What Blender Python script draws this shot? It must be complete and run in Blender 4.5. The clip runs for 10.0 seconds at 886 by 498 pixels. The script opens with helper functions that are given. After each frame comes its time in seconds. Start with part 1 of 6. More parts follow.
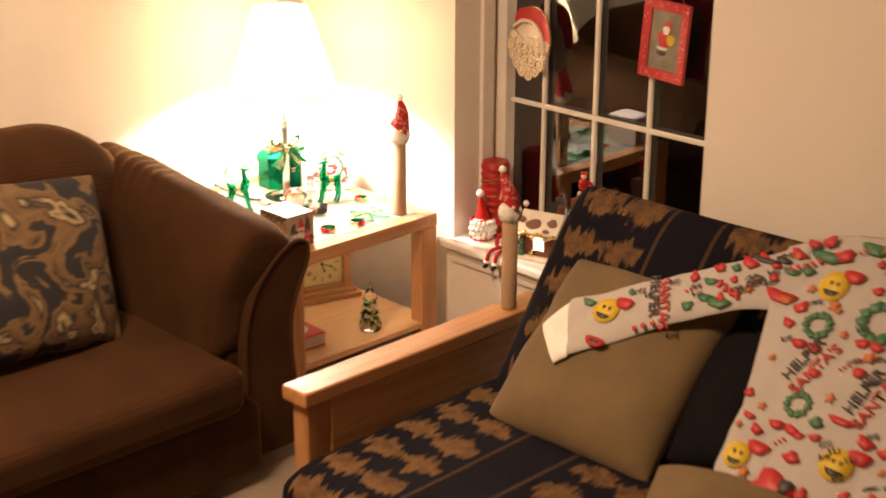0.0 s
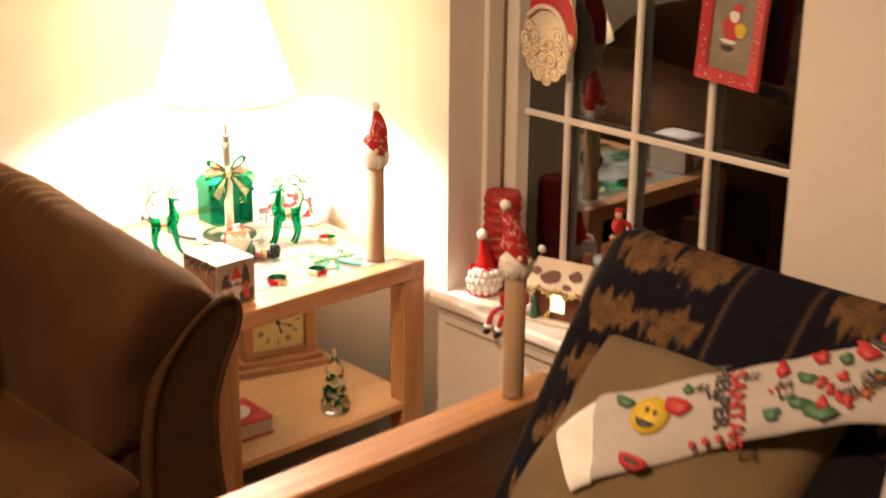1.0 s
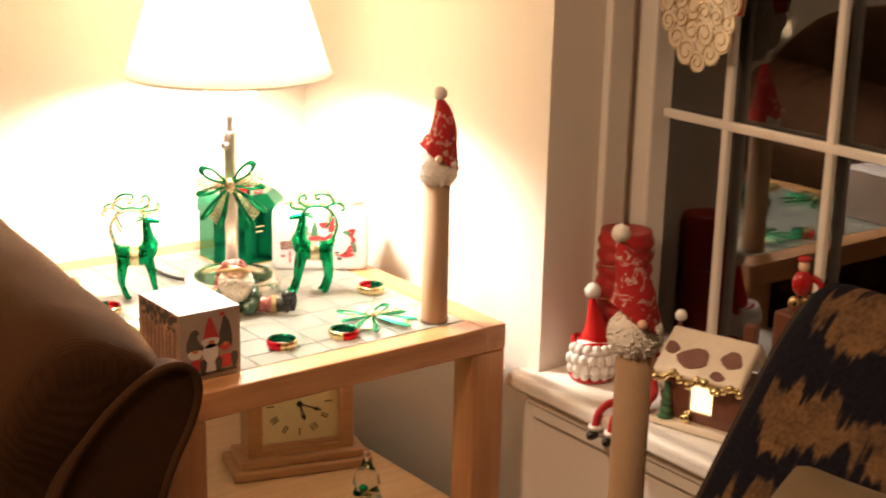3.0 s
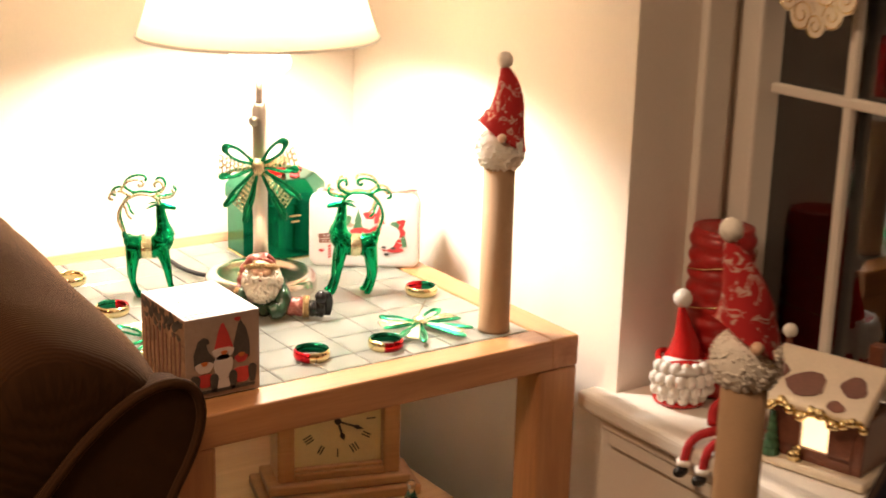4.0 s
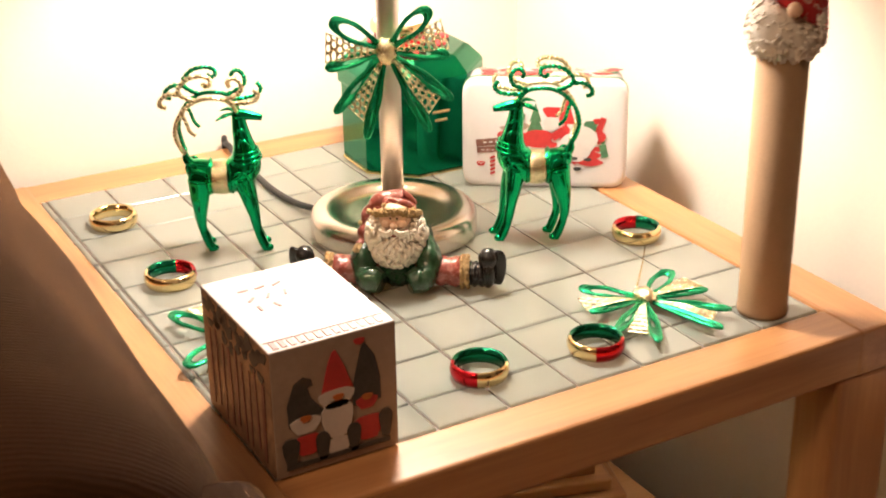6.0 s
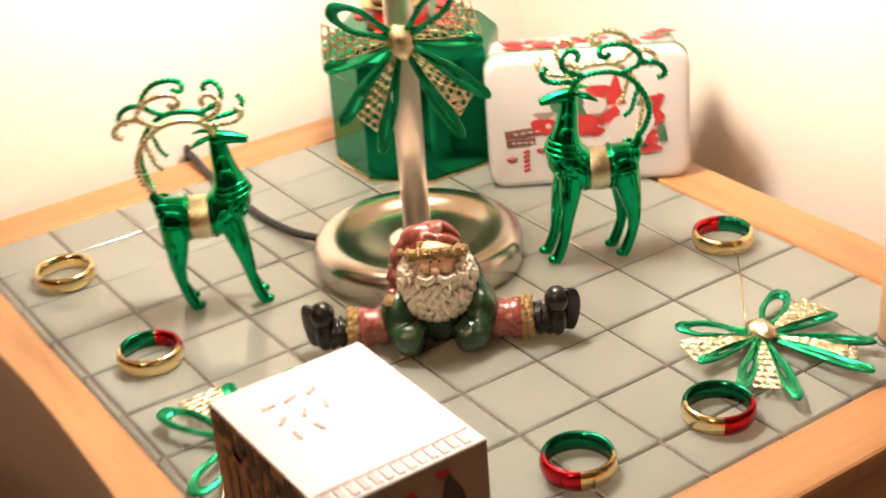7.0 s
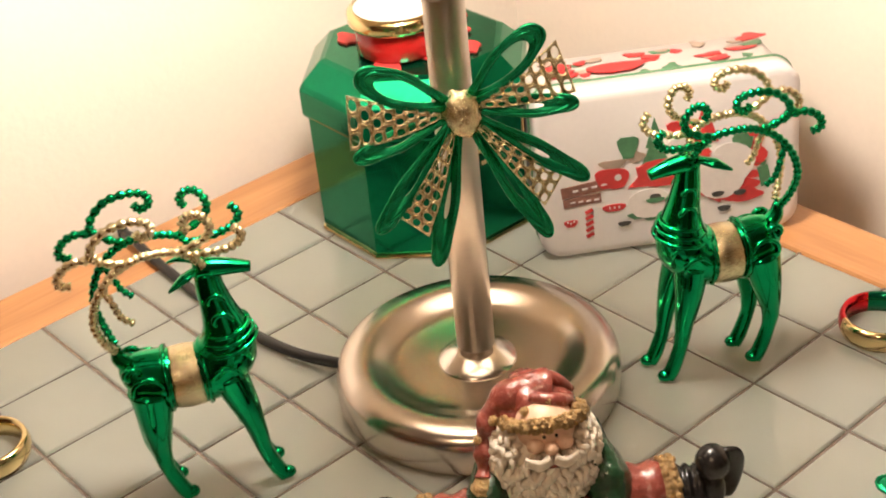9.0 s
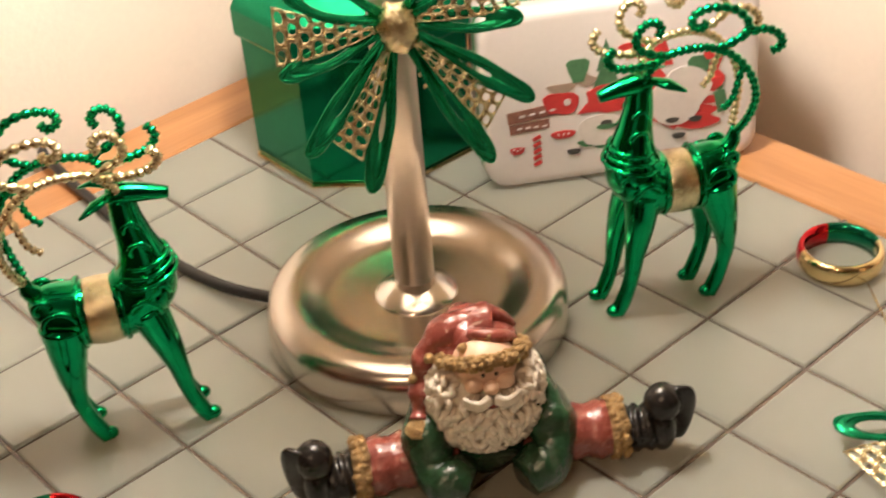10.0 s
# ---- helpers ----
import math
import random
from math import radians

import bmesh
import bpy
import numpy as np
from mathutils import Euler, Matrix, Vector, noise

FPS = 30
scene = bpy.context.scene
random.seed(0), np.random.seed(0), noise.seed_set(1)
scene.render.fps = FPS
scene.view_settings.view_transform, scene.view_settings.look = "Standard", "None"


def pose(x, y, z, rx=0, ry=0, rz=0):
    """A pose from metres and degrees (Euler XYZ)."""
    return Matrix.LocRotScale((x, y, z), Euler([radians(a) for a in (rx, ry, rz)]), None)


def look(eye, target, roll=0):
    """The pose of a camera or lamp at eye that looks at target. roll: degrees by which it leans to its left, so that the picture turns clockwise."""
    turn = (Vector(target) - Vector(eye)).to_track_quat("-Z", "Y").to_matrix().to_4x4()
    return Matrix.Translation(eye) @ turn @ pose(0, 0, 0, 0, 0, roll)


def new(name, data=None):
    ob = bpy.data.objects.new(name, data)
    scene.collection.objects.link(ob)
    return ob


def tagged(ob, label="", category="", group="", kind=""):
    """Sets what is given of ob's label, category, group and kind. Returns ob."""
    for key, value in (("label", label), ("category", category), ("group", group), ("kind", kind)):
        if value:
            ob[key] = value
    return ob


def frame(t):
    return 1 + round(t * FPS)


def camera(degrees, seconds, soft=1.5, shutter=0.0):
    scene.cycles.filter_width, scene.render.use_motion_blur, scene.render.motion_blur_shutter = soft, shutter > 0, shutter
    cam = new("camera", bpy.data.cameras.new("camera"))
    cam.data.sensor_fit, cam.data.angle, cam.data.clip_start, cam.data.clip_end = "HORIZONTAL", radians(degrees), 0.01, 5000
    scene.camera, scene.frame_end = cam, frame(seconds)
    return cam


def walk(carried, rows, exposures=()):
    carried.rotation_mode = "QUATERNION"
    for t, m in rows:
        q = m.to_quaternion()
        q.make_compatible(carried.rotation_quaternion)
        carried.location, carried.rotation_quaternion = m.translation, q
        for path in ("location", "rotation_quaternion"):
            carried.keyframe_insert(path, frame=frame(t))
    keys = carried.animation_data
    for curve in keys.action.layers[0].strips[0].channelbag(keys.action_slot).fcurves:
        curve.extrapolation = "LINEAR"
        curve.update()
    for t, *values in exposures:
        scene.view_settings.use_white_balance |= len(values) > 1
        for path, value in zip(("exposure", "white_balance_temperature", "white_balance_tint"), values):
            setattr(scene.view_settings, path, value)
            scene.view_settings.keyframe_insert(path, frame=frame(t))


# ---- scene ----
cam = camera(34.0, 10.0, soft=1.8, shutter=0.7)
PATH = [
    (0, (-2.775, -3.269, 1.941), (-1.45, -1.932, 1.265), 0.2),
    (0.5, (-2.341, -2.881, 1.735), (-1.012, -1.534, 1.086), 0.6),
    (1, (-1.978, -2.611, 1.653), (-0.679, -1.233, 1.01), 0.5),
    (1.5, (-1.629, -2.348, 1.555), (-0.383, -0.909, 0.94), -0.1),
    (2, (-1.371, -2.141, 1.419), (-0.167, -0.65, 0.847), 0.2),
    (2.2, (-1.314, -2.036, 1.376), (-0.088, -0.558, 0.818), 0.6),
    (3.3, (-1.176, -1.887, 1.277), (-0.05, -0.334, 0.711), 0.7),
    (3.5, (-1.119, -1.826, 1.273), (-0.033, -0.259, 0.671), -0.5),
    (4, (-1.016, -1.669, 1.191), (0.073, -0.087, 0.635), 1.5),
    (4.5, (-0.905, -1.518, 1.167), (0.126, 0.033, 0.439), 2.6),
    (5, (-0.775, -1.384, 1.139), (0.107, 0.267, 0.434), 1.1),
    (5.2, (-0.755, -1.306, 1.133), (0.081, 0.362, 0.411), -0.6),
    (6.3, (-0.663, -0.933, 1.09), (0.239, 0.637, 0.24), -0.8),
    (6.5, (-0.645, -0.876, 1.082), (0.227, 0.704, 0.221), -1.4),
    (7, (-0.615, -0.729, 1.072), (0.331, 0.77, 0.145), -4.6),
    (7.5, (-0.592, -0.618, 1.067), (0.51, 0.742, 0.098), -3.0),
    (8, (-0.561, -0.561, 1.057), (0.587, 0.769, 0.101), -1.3),
    (8.5, (-0.546, -0.484, 1.045), (0.537, 0.874, 0.055), -3.2),
    (9, (-0.522, -0.391, 1.051), (0.534, 0.937, -0.008), -6.1),
    (9.5, (-0.5, -0.365, 1.024), (0.617, 0.872, -0.081), -3.5),
    (10, (-0.491, -0.369, 1.02), (0.571, 0.889, -0.114), -5.0),
]
walk(cam, [(t, look(e, g, r)) for t, e, g, r in PATH], exposures=[(0.0, 1.05), (1.0, 0.97), (2.2, 0.66), (4.0, 0.22), (5.2, -0.07), (7.0, -0.62), (10.0, -1.12)])

# ---- light ----
world = bpy.data.worlds.new("night")
scene.world = world
world.use_nodes = True
world.node_tree.nodes["Background"].inputs[0].default_value = (0.010, 0.012, 0.018, 1)
world.node_tree.nodes["Background"].inputs[1].default_value = 0.2


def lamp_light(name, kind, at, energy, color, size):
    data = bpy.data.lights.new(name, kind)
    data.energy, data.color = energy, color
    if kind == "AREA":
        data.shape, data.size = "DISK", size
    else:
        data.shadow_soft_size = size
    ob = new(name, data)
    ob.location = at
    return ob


LAMP = (-0.105, 0.113)
bulb_light = lamp_light("bulb_light", "POINT", (LAMP[0], LAMP[1], 1.015), 34.0, (1.0, 0.885, 0.785), 0.05)
# unseen area fill added under the ceiling, brightening what the table lamp leaves dim
room_fill = lamp_light("room_fill", "AREA", (-1.85, -0.95, 2.38), 38.0, (1.0, 0.67, 0.42), 0.5)


# ---- materials ----
def nodes_of(name):
    m = bpy.data.materials.new(name)
    m.use_nodes = True
    return m, m.node_tree.nodes, m.node_tree.links, m.node_tree.nodes["Principled BSDF"]


def mat(name, color, rough=0.6, metal=0.0, vary=0.12, scale=30.0, fine=400.0, bump=0.15, depth=0.001, coat=0.0,
        sheen=0.0, transmission=0.0, subsurface=0.0, stretch=(1, 1, 1), spec=0.5):
    """A surface with colour and gloss that vary at two scales, and fine relief."""
    m, n, l, p = nodes_of(name)
    tc = n.new("ShaderNodeTexCoord")
    mp = n.new("ShaderNodeMapping")
    mp.inputs["Scale"].default_value = stretch
    l.new(tc.outputs["Object"], mp.inputs["Vector"])
    a = n.new("ShaderNodeTexNoise")
    a.inputs["Scale"].default_value, a.inputs["Detail"].default_value = scale, 4
    b = n.new("ShaderNodeTexNoise")
    b.inputs["Scale"].default_value, b.inputs["Detail"].default_value = fine, 3
    l.new(mp.outputs[0], a.inputs["Vector"])
    l.new(mp.outputs[0], b.inputs["Vector"])
    mix = n.new("ShaderNodeMath")
    mix.operation = "ADD"
    l.new(a.outputs["Fac"], mix.inputs[0])
    l.new(b.outputs["Fac"], mix.inputs[1])
    r = n.new("ShaderNodeValToRGB")
    e = r.color_ramp.elements
    e[0].position, e[1].position = 0.3, 0.7
    e[0].color = (*[max(0, c * (1 - vary)) for c in color], 1)
    e[1].color = (*[min(1, c * (1 + vary)) for c in color], 1)
    half = n.new("ShaderNodeMath")
    half.operation = "MULTIPLY"
    half.inputs[1].default_value = 0.5
    l.new(mix.outputs[0], half.inputs[0])
    l.new(half.outputs[0], r.inputs["Fac"])
    l.new(r.outputs["Color"], p.inputs["Base Color"])
    rr = n.new("ShaderNodeMapRange")
    rr.inputs["To Min"].default_value, rr.inputs["To Max"].default_value = rough * 0.8, min(1, rough * 1.2)
    l.new(half.outputs[0], rr.inputs["Value"])
    l.new(rr.outputs[0], p.inputs["Roughness"])
    p.inputs["Metallic"].default_value = metal
    p.inputs["Coat Weight"].default_value = coat
    p.inputs["Coat Roughness"].default_value = 0.08
    p.inputs["Sheen Weight"].default_value = sheen
    p.inputs["Transmission Weight"].default_value = transmission
    p.inputs["Subsurface Weight"].default_value = subsurface
    p.inputs["Specular IOR Level"].default_value = spec
    if subsurface:
        p.inputs["Subsurface Radius"].default_value = (0.01, 0.006, 0.004)
    if bump:
        bu = n.new("ShaderNodeBump")
        bu.inputs["Strength"].default_value, bu.inputs["Distance"].default_value = bump, depth
        l.new(b.outputs["Fac"], bu.inputs["Height"])
        l.new(bu.outputs[0], p.inputs["Normal"])
    return m


def wood_mat(name, dark, light, axis, rough=0.42, scale=9.0):
    """Planed wood with grain along the given axis."""
    m, n, l, p = nodes_of(name)
    tc = n.new("ShaderNodeTexCoord")
    mp = n.new("ShaderNodeMapping")
    s = [14.0, 14.0, 14.0]
    s["xyz".index(axis)] = 0.8
    mp.inputs["Scale"].default_value = s
    l.new(tc.outputs["Object"], mp.inputs["Vector"])
    a = n.new("ShaderNodeTexNoise")
    a.inputs["Scale"].default_value, a.inputs["Detail"].default_value, a.inputs["Distortion"].default_value = scale * 0.4, 5, 0.6
    b = n.new("ShaderNodeTexNoise")
    b.inputs["Scale"].default_value, b.inputs["Detail"].default_value = scale * 3, 4
    l.new(mp.outputs[0], a.inputs["Vector"])
    l.new(mp.outputs[0], b.inputs["Vector"])
    ad = n.new("ShaderNodeMath")
    ad.operation = "MULTIPLY_ADD"
    ad.inputs[1].default_value = 0.35
    l.new(b.outputs["Fac"], ad.inputs[0])
    l.new(a.outputs["Fac"], ad.inputs[2])
    r = n.new("ShaderNodeValToRGB")
    e = r.color_ramp.elements
    e[0].position, e[0].color = 0.42, (*dark, 1)
    e[1].position, e[1].color = 0.95, (*light, 1)
    l.new(ad.outputs[0], r.inputs["Fac"])
    l.new(r.outputs["Color"], p.inputs["Base Color"])
    p.inputs["Roughness"].default_value = rough
    p.inputs["Coat Weight"].default_value, p.inputs["Coat Roughness"].default_value = 0.25, 0.25
    bu = n.new("ShaderNodeBump")
    bu.inputs["Strength"].default_value, bu.inputs["Distance"].default_value = 0.12, 0.001
    l.new(b.outputs["Fac"], bu.inputs["Height"])
    l.new(bu.outputs[0], p.inputs["Normal"])
    return m


def velvet_mat(name, dark, light, nap, weight):
    """Ribbed pile cloth: dark face on, lighter where it is seen along the pile; ribs run down from the length of the arm."""
    m, n, l, p = nodes_of(name)
    tc = n.new("ShaderNodeTexCoord")
    blot = n.new("ShaderNodeTexNoise")
    blot.inputs["Scale"].default_value, blot.inputs["Detail"].default_value = 7.0, 4
    l.new(tc.outputs["Object"], blot.inputs["Vector"])
    pile = n.new("ShaderNodeTexNoise")
    pile.inputs["Scale"].default_value, pile.inputs["Detail"].default_value = 420.0, 3
    l.new(tc.outputs["Object"], pile.inputs["Vector"])
    rib = n.new("ShaderNodeTexWave")
    rib.bands_direction = "Y"
    rib.inputs["Scale"].default_value, rib.inputs["Distortion"].default_value, rib.inputs["Detail"].default_value = 95.0, 2.5, 3
    rib.inputs["Detail Scale"].default_value = 0.6
    l.new(tc.outputs["Object"], rib.inputs["Vector"])
    both = n.new("ShaderNodeMath")
    both.operation = "MULTIPLY_ADD"
    both.inputs[1].default_value = 0.25
    l.new(rib.outputs["Fac"], both.inputs[0])
    l.new(blot.outputs["Fac"], both.inputs[2])
    r = n.new("ShaderNodeValToRGB")
    e = r.color_ramp.elements
    e[0].position, e[0].color = 0.35, (*dark, 1)
    e[1].position, e[1].color = 0.95, (*[c * 1.5 for c in light], 1)
    l.new(both.outputs[0], r.inputs["Fac"])
    l.new(r.outputs["Color"], p.inputs["Base Color"])
    p.inputs["Roughness"].default_value = 0.9
    p.inputs["Specular IOR Level"].default_value = 0.15
    p.inputs["Sheen Weight"].default_value, p.inputs["Sheen Roughness"].default_value = weight, 0.30
    p.inputs["Sheen Tint"].default_value = (*nap, 1)
    relief = n.new("ShaderNodeMath")
    relief.operation = "MULTIPLY_ADD"
    relief.inputs[1].default_value = 0.35
    l.new(pile.outputs["Fac"], relief.inputs[0])
    l.new(rib.outputs["Fac"], relief.inputs[2])
    bu = n.new("ShaderNodeBump")
    bu.inputs["Strength"].default_value, bu.inputs["Distance"].default_value = 0.28, 0.0014
    l.new(relief.outputs[0], bu.inputs["Height"])
    l.new(bu.outputs[0], p.inputs["Normal"])
    return m


WALL = mat("cream wall paint", (0.75, 0.675, 0.585), 0.75, vary=0.03, scale=3, fine=220, bump=0.12, depth=0.002)
CEIL = mat("white ceiling paint", (0.76, 0.73, 0.68), 0.85, vary=0.03, scale=3, fine=150, bump=0.3, depth=0.003)
CARPET = mat("beige carpet", (0.30, 0.23, 0.17), 0.95, vary=0.25, scale=12, fine=600, bump=0.8, depth=0.006)
TRIM = mat("white trim paint", (0.76, 0.70, 0.62), 0.6, vary=0.04, scale=8, fine=300, bump=0.05)
OAK_X = wood_mat("oak along x", (0.35, 0.150, 0.055), (0.56, 0.285, 0.115), "x")
OAK_Y = wood_mat("oak along y", (0.35, 0.150, 0.055), (0.56, 0.285, 0.115), "y")
OAK_Z = wood_mat("oak along z", (0.35, 0.150, 0.055), (0.56, 0.285, 0.115), "z")
SHELFWOOD = wood_mat("shelf veneer", (0.58, 0.32, 0.145), (0.72, 0.44, 0.22), "x", rough=0.35)
CLOCKWOOD = wood_mat("clock wood", (0.36, 0.16, 0.06), (0.50, 0.25, 0.10), "x")
BROWN = velvet_mat("brown corduroy", (0.031, 0.0122, 0.0039), (0.039, 0.0156, 0.005), (1.0, 0.55, 0.22), 0.28)
OLIVE = mat("olive velvet", (0.135, 0.086, 0.034), 0.85, vary=0.25, scale=12, fine=500, bump=0.35, depth=0.0015, sheen=0.08)
MATTBLACK = mat("matt black", (0.008, 0.007, 0.008), 0.9, vary=0.3, scale=20, fine=500, bump=0.4, spec=0.06)
GROUT = mat("brown grout", (0.12, 0.085, 0.062), 0.6, vary=0.5, scale=45, fine=700, bump=0.1, coat=1.0)
NICKEL = mat("brushed nickel", (0.56, 0.50, 0.44), 0.38, 1.0, vary=0.05, scale=20, fine=300, bump=0.02)
CHROMEGREEN = mat("green metallic plating", (0.004, 0.34, 0.125), 0.10, 1.0, vary=0.1, scale=60, fine=300, bump=0.03)
GREENRIB = mat("green foil ribbon", (0.006, 0.32, 0.13), 0.24, 0.8, vary=0.12, scale=150, fine=1500, bump=0.3, depth=0.0005)
GOLD = mat("pale gold glitter", (0.86, 0.71, 0.47), 0.15, 1.0, vary=0.30, scale=350, fine=1000, bump=0.6, depth=0.0008)
GOLDPLATE = mat("polished gold", (0.83, 0.66, 0.35), 0.12, 1.0, vary=0.05, scale=60, fine=300, bump=0.02)
REDMETAL = mat("red metallic plating", (0.52, 0.012, 0.02), 0.14, 0.9, vary=0.08, scale=60, fine=300, bump=0.03)
GREENMETAL = mat("dark green plating", (0.004, 0.16, 0.075), 0.16, 0.9, vary=0.08, scale=60, fine=300, bump=0.03)
TINGREEN = mat("green lacquered tin", (0.002, 0.17, 0.075), 0.14, 0.92, vary=0.12, scale=25, fine=300, bump=0.03)
TINWHITE = mat("white lacquered tin", (0.64, 0.59, 0.57), 0.3, 0.0, vary=0.03, scale=25, fine=300, bump=0.03, coat=0.4)
CARD = mat("brown cardboard", (0.36, 0.225, 0.125), 0.8, vary=0.08, scale=40, fine=500, bump=0.15)
WHITE = mat("white gloss", (0.78, 0.74, 0.68), 0.35, vary=0.04, scale=40, fine=300, bump=0.05)
FUR = mat("white fleece", (0.80, 0.74, 0.66), 0.95, vary=0.10, scale=120, fine=900, bump=0.35, depth=0.002, sheen=0.25)
BEARD = mat("carved white beard", (0.88, 0.79, 0.67), 0.45, vary=0.10, scale=180, fine=700, bump=0.25, depth=0.002)
REDCLOTH = mat("red knit", (0.42, 0.015, 0.018), 0.9, vary=0.25, scale=60, fine=700, bump=0.6, depth=0.002)
REDGLOSS = mat("red glaze", (0.45, 0.012, 0.012), 0.2, vary=0.1, scale=40, fine=300, bump=0.05, coat=0.5)
MAROON = mat("carved maroon resin", (0.25, 0.060, 0.045), 0.27, vary=0.35, scale=70, fine=260, bump=0.35, depth=0.003, coat=0.5)
GREENRESIN = mat("carved green resin", (0.018, 0.060, 0.026), 0.20, vary=0.35, scale=80, fine=300, bump=0.35, depth=0.003, coat=0.5)
BLACKRESIN = mat("black resin", (0.014, 0.012, 0.011), 0.26, vary=0.2, scale=90, fine=350, bump=0.25)
SKIN = mat("painted face resin", (0.74, 0.48, 0.33), 0.4, vary=0.08, scale=90, fine=500, bump=0.08)
BRASS = mat("old gold resin", (0.46, 0.30, 0.13), 0.4, 0.3, vary=0.45, scale=260, fine=900, bump=0.8, depth=0.003)
POLISHED = mat("polished nickel", (0.60, 0.54, 0.48), 0.23, 1.0, vary=0.05, scale=20, fine=200, bump=0.006)
MIRRORNICKEL = mat("mirror nickel", (0.80, 0.75, 0.69), 0.19, 1.0, vary=0.04, scale=20, fine=200, bump=0.0)
SIGNPRINT = mat("brown sign print", (0.20, 0.085, 0.06), 0.5, vary=0.3, scale=90, fine=400, bump=0.02)
BLACKCABLE = mat("black cable", (0.015, 0.014, 0.013), 0.4, vary=0.1, scale=90, fine=500, bump=0.05)
DIAL = mat("ivory clock dial", (0.66, 0.50, 0.24), 0.5, vary=0.06, scale=40, fine=300, bump=0.02)
INK = mat("black ink", (0.02, 0.016, 0.012), 0.5, vary=0.1, scale=60, fine=300, bump=0.0)
PAPER = mat("white printed card", (0.60, 0.54, 0.51), 0.5, vary=0.06, scale=40, fine=300, bump=0.03)
CARDPRINT = mat("brown forest print", (0.26, 0.15, 0.085), 0.5, vary=0.65, scale=35, fine=160, bump=0.03)
GREYPRINT = mat("taupe print", (0.33, 0.245, 0.19), 0.45, vary=0.12, scale=30, fine=200, bump=0.02)
REDPRINT = mat("red print", (0.46, 0.03, 0.03), 0.5, vary=0.15, scale=60, fine=300, bump=0.02)
GREENPRINT = mat("green print", (0.06, 0.16, 0.075), 0.5, vary=0.25, scale=60, fine=300, bump=0.02)
YELLOWPRINT = mat("yellow print", (0.62, 0.42, 0.03), 0.6, vary=0.12, scale=60, fine=300, bump=0.02)
DARKPRINT = mat("charcoal print", (0.05, 0.045, 0.04), 0.5, vary=0.3, scale=60, fine=300, bump=0.02)
ORANGEPRINT = mat("orange print", (0.50, 0.14, 0.03), 0.6, vary=0.15, scale=60, fine=300, bump=0.02)
COTTON = mat("white printed cotton", (0.44, 0.395, 0.36), 0.9, vary=0.06, scale=25, fine=700, bump=0.3)
WAX = mat("red wax", (0.36, 0.012, 0.012), 0.35, vary=0.15, scale=30, fine=200, bump=0.15, subsurface=0.1)
SNOW = mat("cream ceramic", (0.72, 0.62, 0.48), 0.3, vary=0.08, scale=40, fine=300, bump=0.08, coat=0.4)
TERRA = mat("brown ceramic", (0.16, 0.055, 0.03), 0.35, vary=0.25, scale=50, fine=300, bump=0.1, coat=0.3)
GREYSTONE = mat("frosted grey glass", (0.30, 0.28, 0.24), 0.4, vary=0.12, scale=40, fine=300, bump=0.1)


def tile_material():
    m, n, l, p = nodes_of("grey green frosted glass tile")
    info = n.new("ShaderNodeObjectInfo")
    tc = n.new("ShaderNodeTexCoord")
    a = n.new("ShaderNodeTexNoise")
    a.inputs["Scale"].default_value, a.inputs["Detail"].default_value = 40, 4
    l.new(tc.outputs["Object"], a.inputs["Vector"])
    ad = n.new("ShaderNodeMath")
    ad.operation = "MULTIPLY_ADD"
    ad.inputs[1].default_value = 0.5
    l.new(info.outputs["Random"], ad.inputs[0])
    l.new(a.outputs["Fac"], ad.inputs[2])
    r = n.new("ShaderNodeValToRGB")
    e = r.color_ramp.elements
    e[0].position, e[0].color = 0.3, (0.72, 0.78, 0.70, 1)
    e[1].position, e[1].color = 1.0, (0.84, 0.90, 0.82, 1)
    l.new(ad.outputs[0], r.inputs["Fac"])
    l.new(r.outputs["Color"], p.inputs["Base Color"])
    p.inputs["Roughness"].default_value = 0.22
    bu = n.new("ShaderNodeBump")
    bu.inputs["Strength"].default_value, bu.inputs["Distance"].default_value = 0.08, 0.001
    l.new(a.outputs["Fac"], bu.inputs["Height"])
    l.new(bu.outputs[0], p.inputs["Normal"])
    t = n.new("ShaderNodeBsdfTranslucent")
    t.inputs[0].default_value = (1.0, 0.99, 0.90, 1)
    mx = n.new("ShaderNodeMixShader")
    mx.inputs[0].default_value = 0.78
    l.new(p.outputs[0], mx.inputs[1])
    l.new(t.outputs[0], mx.inputs[2])
    fr = n.new("ShaderNodeFresnel")
    fr.inputs["IOR"].default_value = 1.5
    gl = n.new("ShaderNodeBsdfGlossy")
    gl.inputs["Roughness"].default_value = 0.035
    top = n.new("ShaderNodeMixShader")
    l.new(fr.outputs[0], top.inputs[0])
    l.new(mx.outputs[0], top.inputs[1])
    l.new(gl.outputs[0], top.inputs[2])
    l.new(top.outputs[0], n["Material Output"].inputs["Surface"])
    return m


TILE = tile_material()


